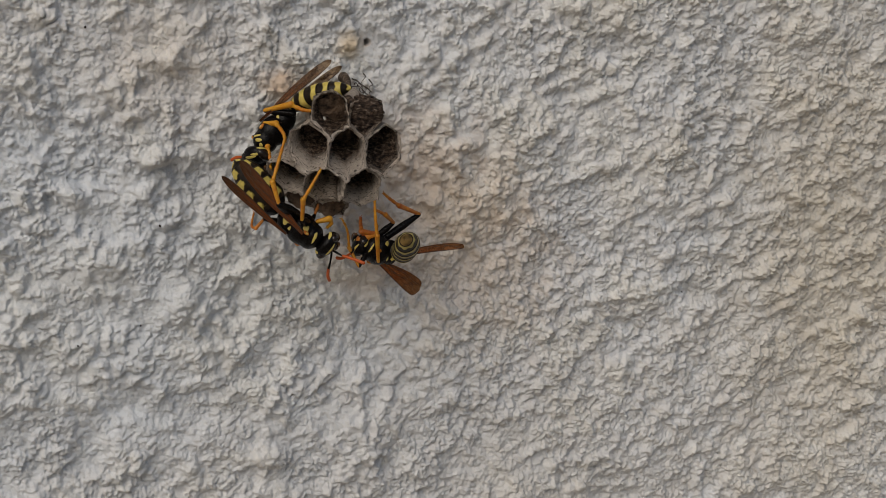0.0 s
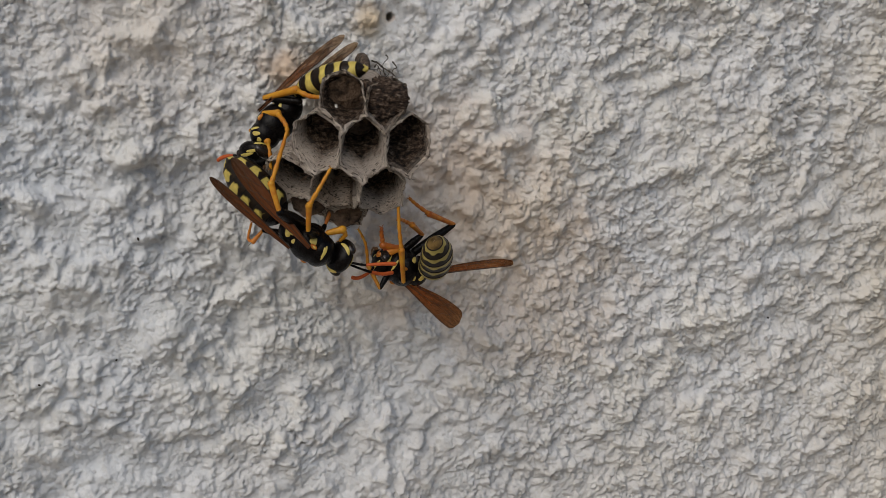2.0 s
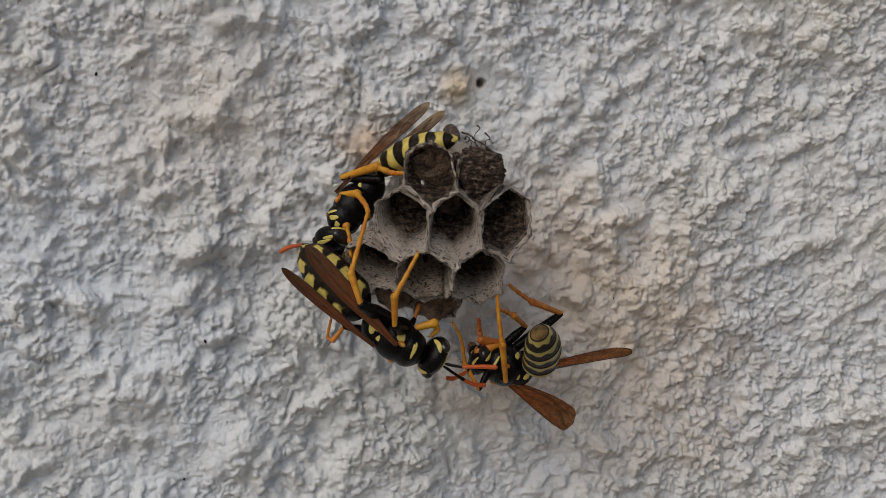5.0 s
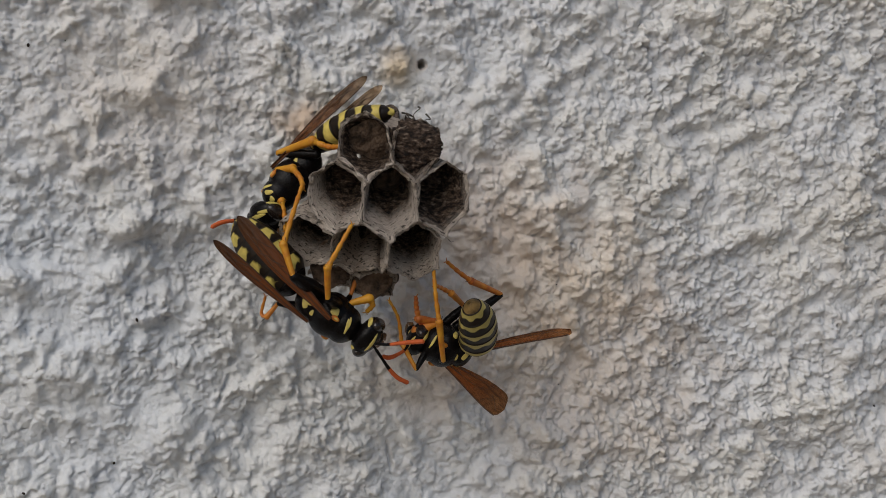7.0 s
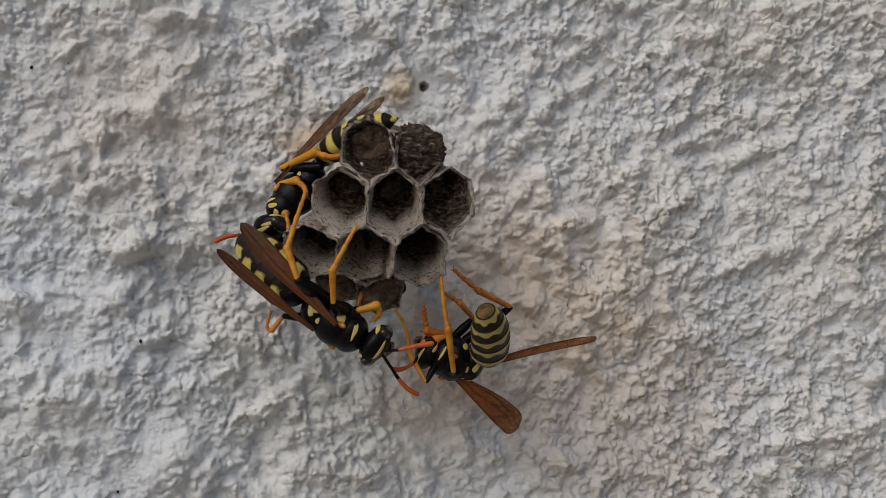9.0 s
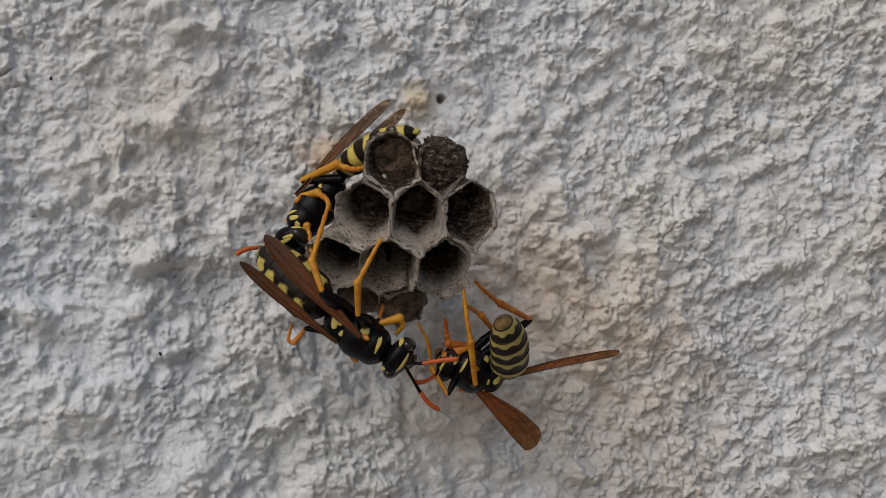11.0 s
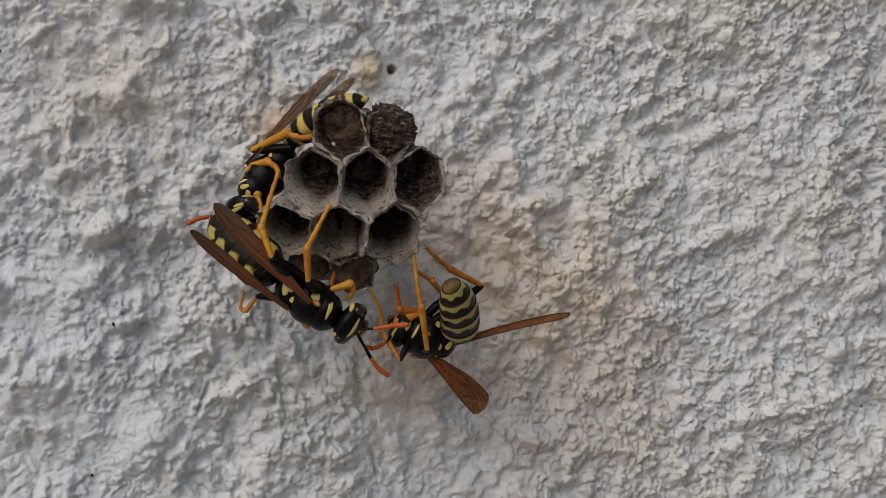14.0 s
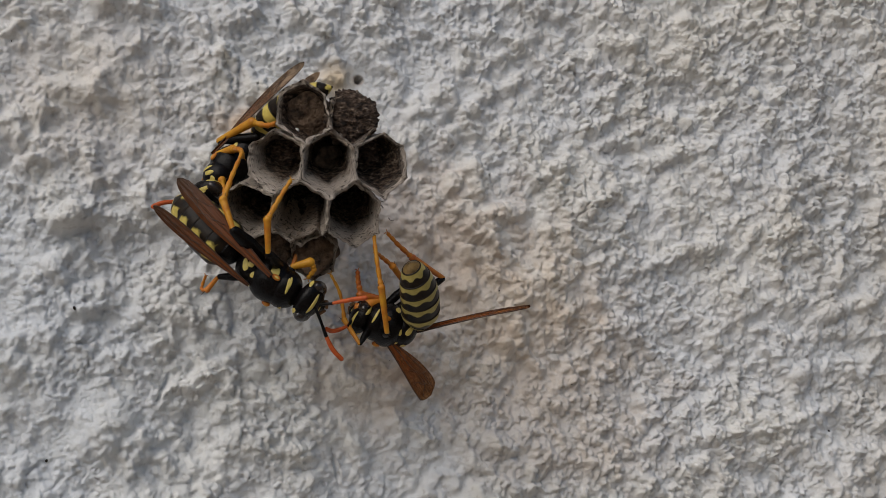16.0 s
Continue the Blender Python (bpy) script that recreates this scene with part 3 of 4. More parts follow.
def build_cell(i, j, brown):
    """Outer wall, rim and inner wall of one cell, as a paper tube narrowing to its base."""
    segs, rings = 84, 22
    cols = segs + 1  # the seam column is repeated so that the paper pattern runs on
    mid, mouth = cell_ring(i, j, 0, segs)
    _, deep = cell_ring(i, j, 0.6, segs)
    _, lip = cell_ring(i, j, 0.30, segs)
    # an unfinished cell ends nearer the middle, as all cells run together towards the stalk
    near, small, aside = NEAR.get((i, j), (1.0, 1.0, 0.0))
    place = mid * near + E1 * aside
    mouth, lip, deep = [[(place + (p - mid) * small, b) for p, b in line] for line in (mouth, lip, deep)]
    mid = place
    back = sum(b for _, b in mouth) / segs
    depth = BASE - 0.2 * max(0.0, -mid.dot(E2)) - back
    level = BASE - 0.2 * max(0.0, -mid.dot(E2))
    base = MOUTH - AXIS * level + mid * 0.52 + (PEDICEL_TOP - MOUTH + AXIS * 9.5) * 0.25
    wall_t = 0.25
    verts, uvs, faces, slots = [], [], [], []

    def ring(level, inset, row, line):
        f = level
        for s in range(cols):
            (p, b), (q, _) = line[s % segs], deep[s % segs]
            top = MOUTH + p - AXIS * b
            low = base + (q - mid) * 0.52
            w = top.lerp(low, f)
            centre = (MOUTH + mid - AXIS * back).lerp(base, f)
            rad = w - centre
            flat = rad - AXIS * rad.dot(AXIS)
            w = w - flat.normalized() * inset
            wob = noise.noise(w * 0.8) * 0.14 + noise.noise(w * 2.2) * 0.09 + noise.noise(w * 5.5) * 0.09
            w = w + flat.normalized() * wob * min(1, max(0, f) * 6)
            if row == "rim" or f < 0.03:
                w = w + AXIS * (noise.noise(V(*w) * 1.5) * 0.40 + noise.noise(V(*w) * 3.6) * 0.34 + noise.noise(V(*w) * 8) * 0.16)
                w = w + E1 * noise.noise(V(*w) * 1.3 + V(5, 1, 7)) * 0.22 + E2 * noise.noise(V(*w) * 1.3 + V(2, 8, 3)) * 0.22
            verts.append(w)
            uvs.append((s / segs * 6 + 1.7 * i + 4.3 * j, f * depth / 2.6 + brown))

    outer = [1 - r / rings for r in range(rings + 1)]
    inner = [(r / rings) ** 1.2 for r in range(rings + 1)]
    for lv in outer:
        ring(lv, -0.03, "rim" if lv == 0 else "", mouth)
    ring(-0.030, 0.0, "rim", mouth)
    ring(-0.014, wall_t * 0.45, "rim", mouth)
    ring(0.016, wall_t * 0.9, "rim", lip)
    for lv in inner[1:]:
        ring(lv, 0.015 + wall_t * (1 + 0.6 * lv), "", lip)
    rows = len(verts) // cols
    for r in range(rows - 1):
        for s in range(segs):
            a, b = r * cols + s, r * cols + s + 1
            faces.append((a, b, b + cols, a + cols))
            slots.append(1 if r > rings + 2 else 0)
    # rounded floor
    for step in (0.72, 0.42, 0.16):
        k0 = len(verts) - cols
        for s in range(cols):
            e = verts[(rows - 1) * cols + s]
            w = base.lerp(e, step) - AXIS * 0.55 * math.sqrt(1 - step * step)
            verts.append(w + AXIS * 0.25 * noise.noise(w * 1.6))
            uvs.append((s / segs * 6 * step, (2 - step) * depth / 2.6))
        for s in range(segs):
            a, b = k0 + s, k0 + s + 1
            faces.append((a, b, b + cols, a + cols))
            slots.append(1)
    faces.append(tuple(range(len(verts) - cols, len(verts) - 1))[::-1])
    slots.append(1)
    return verts, faces, uvs, slots, base, mid, back


def make_nest():
    nest = thing("wasp_nest", (-3.4, 0, -5.0), "small grey paper comb of open cells on a plaster wall", "wasp nest")
    for i, j, _, inside in CELLS:
        verts, faces, uvs, slots, base, mid, back = build_cell(i, j, STAIN_SHADE[i, j])
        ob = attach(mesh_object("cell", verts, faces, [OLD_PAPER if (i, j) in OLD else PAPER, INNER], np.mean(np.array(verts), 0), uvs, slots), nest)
        top = MOUTH + mid - AXIS * back
        up = E1 + E2 * 0.3 * i
        if inside == "larva":
            c = base.lerp(top, 0.22)
            part("larva", ellipsoid(c + AXIS * 0.3 + E2 * 0.3, AXIS + E2 * 0.3, up, 1.6, 1.45, 1.4, 44, 28, 0.6), LARVA, ob, "brown larva deep in its cell")
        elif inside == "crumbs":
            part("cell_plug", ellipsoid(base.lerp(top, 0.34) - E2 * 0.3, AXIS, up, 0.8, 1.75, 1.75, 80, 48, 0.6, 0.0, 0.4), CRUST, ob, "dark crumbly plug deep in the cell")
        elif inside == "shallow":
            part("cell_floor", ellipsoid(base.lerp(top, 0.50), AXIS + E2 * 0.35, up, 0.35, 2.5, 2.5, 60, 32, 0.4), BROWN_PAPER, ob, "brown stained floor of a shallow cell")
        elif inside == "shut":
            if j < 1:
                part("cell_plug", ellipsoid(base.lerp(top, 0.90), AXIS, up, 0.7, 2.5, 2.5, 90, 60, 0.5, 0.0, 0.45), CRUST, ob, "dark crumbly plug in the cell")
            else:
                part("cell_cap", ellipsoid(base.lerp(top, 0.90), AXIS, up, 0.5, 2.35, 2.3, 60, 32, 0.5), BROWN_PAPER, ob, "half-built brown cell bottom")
    c0 = MOUTH - AXIS * 11.8 + (PEDICEL_TOP - MOUTH + AXIS * 9.5) * 0.25 + lattice_point(-0.3, 0.3) * 0.5
    part("egg", ellipsoid((-9.25, -11.3, -9.5), AXIS, E1, 0.38, 0.24, 0.24, 14, 10), EGG, nest, "tiny white egg on a cell wall")
    part("comb_back", ellipsoid(c0, AXIS, E1, 1.3, 4.6, 4.2, 36, 14, 0.5), PAPER, nest, "grey paper roof of the comb")
    part("stalk", tube([PEDICEL_TOP + V(0.5, -1.5, -1.0), PEDICEL_TOP, V(-3.6, -3.2, -5.4), V(-3.2, 0.8, -4.9)], [0.9, 0.55, 0.42, 0.9], 12), LINING, nest, "short dark stalk glued to the wall")
    rs = random.Random(5)
    for k in range(9):
        a = V(-3.9 + rs.uniform(0, 2.6), -6.6 + rs.uniform(-0.6, 0.8), -7.0 + rs.uniform(-0.8, 0.5))
        b = a + V(rs.uniform(-0.8, 1.6), rs.uniform(2.0, 4.5), rs.uniform(0.6, 2.2))
        m = a.lerp(b, 0.5) + V(rs.uniform(-0.5, 0.5), 0, rs.uniform(0, 0.7))
        part("fibre", tube([a, m, b, b + V(rs.uniform(-0.5, 0.5), 2.2, rs.uniform(-0.4, 0.6))], [0.03, 0.04, 0.05, 0.10], 6, 3), FIBRE, nest)
    for k in range(9):
        a = V(rs.uniform(-1.6, -0.2), rs.uniform(-10.5, -7.5), rs.uniform(-17.5, -12.5))
        b = a + V(rs.uniform(0.2, 0.6), rs.uniform(-0.3, 0.6), rs.uniform(-0.5, 0.3))
        part("fibre", tube([a, a.lerp(b, 0.5) + V(0, 0, rs.uniform(-0.3, 0.3)), b], [0.035, 0.025, 0.015], 5, 3), FIBRE, nest)


make_nest()


# ---- the wasps ----
def spline(points, f):
    """A point on the smooth line through the given ones, f from 0 to 1."""
    pts = [Vector(p) for p in points]
    g = f * (len(pts) - 1)
    k = min(int(g), len(pts) - 2)
    u = g - k
    p0, p1, p2, p3 = pts[max(k - 1, 0)], pts[k], pts[k + 1], pts[min(k + 2, len(pts) - 1)]
    return 0.5 * (2 * p1 + (p2 - p0) * u + (2 * p0 - 5 * p1 + 4 * p2 - p3) * u**2 + (3 * p1 - p0 - 3 * p2 + p3) * u**3)


PLATES = (0.0, 0.18, 0.36, 0.54, 0.71, 0.86, 1.0)


def plate(points, up, fat, s0, s1, last, wide):
    """One ring of the abdomen, from s0 to s1 along its line; its rear edge laps over the next ring."""
    n, m = 40, 10
    verts, uvs, faces = [], [], []

    def width(s):
        return fat * max(0.13, min(1.0, (s / 0.30) ** 0.62)) * (1 - 0.16 * max(0, s - 0.45) - 0.70 * max(0, (s - 0.55) / 0.45) ** 2.2)

    rows = [(k / m, 0.0) for k in range(m + 1)] + [(0.97, -0.10), (0.80, -0.16)]
    for v, sink in rows:
        s = s0 + (s1 - s0) * v + (0.025 * v if not last else 0)
        s = min(s, 0.999)
        p, q = spline(points, s), spline(points, min(1, s + 0.01))
        r0 = spline(points, max(0, s - 0.01))
        x, y, z = frame_of(q - r0, up)
        r = width(s) + (0.05 * v - 0.03) + sink
        if last:
            r *= 1 - 0.80 * v * v
        for i in range(n):
            a = 2 * math.pi * i / n - math.pi / 2
            verts.append(p + y * (r * wide * math.cos(a)) + z * (r * math.sin(a) * 0.94))
            uvs.append((i / n, v))
    k = len(rows)
    # the seam column is repeated so that the pattern runs on round the ring
    sv, su = [], []
    for r in range(k):
        sv += verts[r * n:(r + 1) * n] + [verts[r * n]]
        su += uvs[r * n:(r + 1) * n] + [(1.0, uvs[r * n][1])]
    n1 = n + 1
    faces = [(r * n1 + i, r * n1 + i + 1, (r + 1) * n1 + i + 1, (r + 1) * n1 + i) for r in range(k - 1) for i in range(n)]
    return sv, faces, su


def wing_blade(base, tip, normal, width, bend=0.0, blunt=0.78):
    """A pleated wing folded along its length, with its thickness."""
    b, t = Vector(base), Vector(tip)
    x, y, z = frame_of(t - b, normal)
    long = (t - b).length
    n, m = 44, 10
    top, uv = [], []
    for k in range(n + 1):
        s = k / n
        w = width * (0.22 + 0.78 * math.sin(min(1, s / blunt) * math.pi / 2) ** 1.3)
        if s > blunt:
            w *= math.sqrt(max(0.0, 1 - ((s - blunt) / (1.001 - blunt)) ** 2.4))
        for j in range(m + 1):
            a = j / m * 2 - 1
            lift = bend * math.sin(math.pi * s) + 0.10 * math.sin(j * 1.9) * (1 - 0.5 * s) - 0.28 * width * a * a * (1 - 0.6 * s)
            top.append(b + x * (s * long) + y * (w * (a + 0.12 * math.sin(3 * s))) + z * lift)
            uv.append((s, j / m))
    cnt = len(top)
    verts = top + [p - z * 0.035 for p in top]
    m1 = m + 1
    faces = []
    for k in range(n):
        for j in range(m):
            a = k * m1 + j
            faces.append((a, a + m1, a + m1 + 1, a + 1))
            faces.append((a + cnt, a + 1 + cnt, a + m1 + 1 + cnt, a + m1 + cnt))
        for j in (0, m):
            a = k * m1 + j
            q = (a, a + cnt, a + m1 + cnt, a + m1)
            faces.append(q if j == 0 else q[::-1])
    return (verts, faces, uv + uv), top, m1, n


def make_wing(wasp, name, base, tip, normal, width, bend, label, blunt=0.78, skin=WING):
    built, top, m1, n = wing_blade(base, tip, normal, width, bend, blunt)
    ob = part(name, built, skin, wasp, label, base)
    z = frame_of(Vector(tip) - Vector(base), normal)[2] * 0.02

    def run(j0, j1, k0, k1, r0, r1):
        pts = []
        for k in np.linspace(k0, k1, 7):
            j = j0 + (j1 - j0) * (k - k0) / max(1e-6, k1 - k0)
            pts.append(top[int(round(k * n)) * m1 + int(round(j))] + z)
        return tube(pts, list(np.linspace(r0, r1, 7)), 6, 2)

    part("wing_vein", join(run(0, 0, 0.0, 0.93, 0.085, 0.05), run(4, 5, 0.0, 0.80, 0.05, 0.025)), VEIN, ob, "dark front vein of the wing")
    part("wing_vein", join(run(9, 7, 0.05, 0.86, 0.055, 0.035), run(4, 9, 0.55, 0.70, 0.04, 0.03), run(1, 6, 0.66, 0.82, 0.04, 0.03), run(6, 2, 0.74, 0.92, 0.04, 0.03), run(3, 6, 0.50, 0.62, 0.035, 0.03)), VEIN, ob)
    return ob


def make_leg(wasp, coxa, knee, ankle, foot, fem_r=0.42, tib_r=0.27, shin=LEG_YELLOW, toe=LEG_YELLOW, thigh=BLACK_SHELL, label=""):
    """Thigh, shin and jointed foot with claws; foot is the list of its joints after the ankle."""
    c, k, a = Vector(coxa), Vector(knee), Vector(ankle)
    mid = c.lerp(k, 0.5)
    leg = part("leg", tube([c, mid, k], [fem_r * 0.9, fem_r, fem_r * 0.55], 12), thigh, wasp, label, c)
    part("shin", join(tube([k, k.lerp(a, 0.5), a], [tib_r * 0.66, tib_r * 0.82, tib_r * 1.0], 12),
                      ellipsoid(a, a - k, V(0.2, -1, 0.1), tib_r * 1.15, tib_r * 1.08, tib_r * 1.08, 14, 10)), shin, leg, "", k)
    out = (a - k).normalized()
    for turn in (-1, 1):
        part("spur", tube([a, a + out * 0.25 + V(0.22 * turn, -0.12, 0.10 * turn), a + out * 0.50 + V(0.30 * turn, -0.16, 0.16 * turn)], [0.06, 0.04, 0.012], 5, 2), VEIN, leg)
    line = [a] + [Vector(p) for p in foot]
    pts, rad = [], []
    for q in range(21):
        pts.append(spline(line, q / 20))
        rad.append(tib_r * (0.74 - 0.26 * q / 20) * (0.80, 0.95, 1.05, 1.12)[q % 4])
    joints = [tube(pts, rad, 8, 2)]
    end = line[-1]
    d = (line[-1] - line[-2]).normalized()
    side = d.cross(V(0.2, -1, 0.1)).normalized()
    for sgn in (-1, 1):
        joints.append(tube([end, end + d * 0.22 + side * 0.14 * sgn, end + d * 0.30 + side * 0.30 * sgn + V(0, 0.12, 0)], [0.06, 0.05, 0.015], 5, 2))
    part("foot", join(*joints), toe, leg, "", a)
    return leg


def make_antenna(head, root, elbow, tip, sag=V(0, 0, 0), r=0.22, dark=10):
    """Black scape, then the ringed orange whip."""
    b, e, t = Vector(root), Vector(elbow), Vector(tip)
    whip = [e, e.lerp(t, 0.35) + sag * 0.8, e.lerp(t, 0.7) + sag, t]
    pts, rad = [b, b.lerp(e, 0.35), b.lerp(e, 0.7)], [0.10, 0.15, 0.14]
    for q in range(21):
        g = q / 20
        pts.append(spline(whip, g))
        rad.append(r * (0.60 + 0.42 * math.sin(min(1, g / 0.75) * math.pi / 2)) * (0.93 if q % 2 == 0 else 1.0) * (0.7 if q == 20 else 1.0))
    verts, faces, uvs = tube(pts, rad, 10, 2)
    slots = [0 if q < 10 * dark else 1 for q in range(len(faces))]
    ob = attach(mesh_object("antenna", verts, faces, [BLACK_SHELL, ANT_ORANGE], b, uvs, slots), head)
    return tagged(ob, "black and orange-red antenna")


def make_head(wasp, centre, forward, up, size=1.0, extra=()):
    """Head with compound eyes, yellow face marks, jaws and pale bristles round the mouth; it turns about the neck."""
    c, f = Vector(centre), Vector(forward).normalized()
    x, y, z = frame_of(f, up)
    ra, rb, rc = 1.02 * size, 1.78 * size, 1.52 * size
    neck = c - f * 1.1 * size
    head = part("head", join(ellipsoid(c, f, up, ra, rb, rc, 32, 18, 0.05, 0.10),
                             ellipsoid(c + x * 0.45 * size + z * -0.75 * size, f, up, 0.75 * size, 0.75 * size, 0.85 * size, 18, 12, 0.03),
                             tube([c - f * 0.7 * size, neck - f * 0.3], [0.55 * size, 0.5 * size], 12, 3)), BLACK_SHELL, wasp, "", neck)
    for sgn in (-1, 1):
        part("eye", ellipsoid(c + y * 1.25 * sgn * size + x * 0.12 * size - z * 0.05 * size, z + y * 0.15 * sgn, y * sgn, 1.18 * size, 0.62 * size, 0.62 * size, 22, 14), EYE, head, "dark glossy compound eye")
        part("yellow_marking", patch(c, f, up, ra, rb, rc, (-0.55, 0.80 * sgn, 0.38), 0.24 * size, 0.95 * size, 18 * sgn, 0.04, 2.2, 0.10), YELLOW_SHELL, head)
        part("jaw", tube([c + x * 0.9 * size - z * 1.15 * size + y * 0.55 * sgn * size, c + x * 1.15 * size - z * 1.65 * size + y * 0.12 * sgn * size], [0.26 * size, 0.12 * size], 8, 3), TAIL, head)
    part("yellow_marking", patch(c, f, up, ra, rb, rc, (0.62, 0, 0.62), 1.0 * size, 0.22 * size, 0, 0.05, 2.0, 0.10), YELLOW_SHELL, head, "yellow band across the brow")
    part("face_plate", patch(c, f, up, ra, rb, rc, (0.80, 0, -0.45), 0.55 * size, 0.60 * size, 0, 0.06, 2.6, 0.10), YELLOW_SHELL, head, "yellow face plate")
    for way, ru, rv, turn in extra:
        w = Vector(way)
        part("yellow_marking", patch(c, f, up, ra, rb, rc, (w.dot(x), w.dot(y), w.dot(z)), ru, rv, turn, 0.06, 2.0, 0.10), YELLOW_SHELL, head)
    return head, neck


def make_thorax(wasp, rear, front, up, fat=1.0, extra=()):
    """Mid-body of four swellings with its yellow marks."""
    r, f = Vector(rear), Vector(front)
    d = f - r
    x, y, z = frame_of(d, up)
    long = d.length
    mid = r + d * 0.55
    bodies = ((r + d * 0.20 - z * 0.10, 0.31 * long, 1.60 * fat, 1.55 * fat), (mid, 0.40 * long, 1.92 * fat, 1.85 * fat),
              (r + d * 0.82 - z * 0.05, 0.28 * long, 1.76 * fat, 1.60 * fat), (r + d * 0.33 + z * 0.75 * fat, 0.16 * long, 1.05 * fat, 0.75 * fat),
              (mid - z * 0.55 * fat - x * 0.1, 0.30 * long, 1.55 * fat, 1.55 * fat), (mid - z * 0.1, 0.60 * long, 1.62 * fat, 1.58 * fat))
    part("thorax", join(*[ellipsoid(c, d, up, a, b, e, 32, 18, 0.06) for c, a, b, e in bodies]), BLACK_SHELL, wasp)
    c1, a1, b1, e1 = bodies[1]
    c2, a2, b2, e2 = bodies[2]
    c3, a3, b3, e3 = bodies[3]
    c0, a0, b0, e0 = bodies[0]
    for s in (-1, 1):
        part("yellow_marking", patch(c1, d, up, a1, b1, e1, (-0.25, 0.95 * s, -0.05), 0.30, 0.46, 25 * s, 0.03), YELLOW_SHELL, wasp)
        part("yellow_marking", patch(c3, d, up, a3, b3, e3, (-0.1, 0.62 * s, 0.75), 0.42, 0.34, 0, 0.03), YELLOW_SHELL, wasp)
        part("yellow_marking", patch(c0, d, up, a0, b0, e0, (-0.30, 0.55 * s, 0.72), 0.30, 0.62, 12 * s, 0.03), YELLOW_SHELL, wasp)
        part("yellow_marking", patch(c2, d, up, a2, b2, e2, (0.28, 0.75 * s, 0.55), 0.16, 0.80, 34 * s, 0.04), YELLOW_SHELL, wasp)
        part("wing_cap", ellipsoid(c1 + y * b1 * 0.80 * s + z * e1 * 0.55 + x * a1 * 0.30, d, up, 0.42, 0.26, 0.24, 16, 10), LEG_ORANGE, wasp, "amber scale over the wing root")
        part("yellow_marking", patch(c1 + y * b1 * 0.80 * s + z * e1 * 0.55 + x * a1 * 0.30, d, up, 0.42, 0.26, 0.24, (0.3, 0.7 * s, 0.6), 0.20, 0.13, 0, 0.02), YELLOW_SHELL, wasp)
    for k, way, ru, rv, turn in extra:
        c, a, b, e = bodies[k]
        w = Vector(way)
        part("yellow_marking", patch(c, d, up, a, b, e, (w.dot(x), w.dot(y), w.dot(z)), ru, rv, turn, 0.04), YELLOW_SHELL, wasp)
    return x, y, z


def make_abdomen(wasp, line, up, skin, fat=1.9, wide=1.08, first=BLACK_SHELL, tip=None, plates=PLATES):
    """Waist, ringed plates and the tail; it bends about the waist."""
    root, tip = Vector(line[0]), tip or skin
    ab = part("abdomen", tube([root - (Vector(line[1]) - root).normalized() * 0.9, root, spline(line, 0.10)], [0.34, 0.30, 0.6], 12, 3), BLACK_SHELL, wasp, "", root)
    last = len(plates) - 2
    for k in range(last + 1):
        part("abdomen_ring", plate(line, up, fat, plates[k], plates[k + 1], k == last, wide), first if k == 0 else tip if k == last else skin, ab)
    e = spline(line, 1.0)
    d = (e - spline(line, 0.95)).normalized()
    part("tail_point", tube([e - d * 0.55, e - d * 0.1], [0.24, 0.09], 10, 3), TAIL, ab, "brown pointed tail")
    return ab


GROUP = "wasps on the nest"

# the wasp that clings behind the comb, belly to it
wasp_a = thing("wasp", (-14.9, -5.5, -11.9), "black and yellow paper wasp clinging behind the comb", "wasp", GROUP)
make_thorax(wasp_a, (-12.3, -5.2, -9.4), (-16.2, -6.0, -13.8), (-0.62, 0.55, 0.50), 1.02, ((1, (-0.85, -0.5, -0.15), 0.40, 0.42, 0), (2, (-0.75, -0.6, 0.1), 0.26, 0.62, 30), (0, (-0.7, -0.7, 0.2), 0.5, 0.26, 20), (2, (-0.6, -0.8, -0.3), 0.3, 0.3, 0)))
make_abdomen(wasp_a, [(-12.2, -5.8, -9.0), (-11.3, -7.0, -7.9), (-9.7, -9.1, -6.6), (-7.9, -10.9, -5.85), (-6.0, -12.4, -5.4)], (-0.45, 0.25, 0.85), SEG_BELLY, 1.40, 1.08, SEG_BELLY, None, (0.0, 0.11, 0.26, 0.41, 0.56, 0.71, 0.85, 1.0))
head_a, neck_a = make_head(wasp_a, (-16.7, -6.5, -15.0), (-0.35, -0.45, -0.82), (-0.80, -0.35, 0.3), 1.1, (((-0.45, -0.88, 0.15), 0.22, 0.85, 50), ((0.1, -0.98, -0.1), 0.5, 0.2, 40)))
ant_a = make_antenna(head_a, (-17.5, -6.6, -15.3), (-18.6, -5.4, -15.5), (-21.3, -4.4, -16.2), V(0, 0, 0.25), 0.22, 18)
make_antenna(head_a, (-17.0, -7.3, -15.6), (-16.6, -8.2, -16.4), (-15.2, -9.6, -18.2), V(0, -0.2, 0))
make_wing(wasp_a, "forewing", (-16.2, -5.2, -10.5), (-8.0, -9.4, -2.1), (-0.4, -0.75, 0.5), 0.64, 0.3, "smoky brown folded wing", 0.78, WING_SMOKE)
make_wing(wasp_a, "forewing", (-13.6, -4.2, -9.8), (-6.4, -9.0, -2.9), (0.2, -0.8, 0.5), 0.52, 0.2, "smoky brown folded wing", 0.78, WING_SMOKE)
make_leg(wasp_a, (-12.2, -7.6, -9.3), (-15.5, -5.0, -9.2), (-12.85, -8.2, -8.05), [(-11.6, -9.3, -8.6), (-10.8, -10.7, -8.6)], 0.50, 0.44)
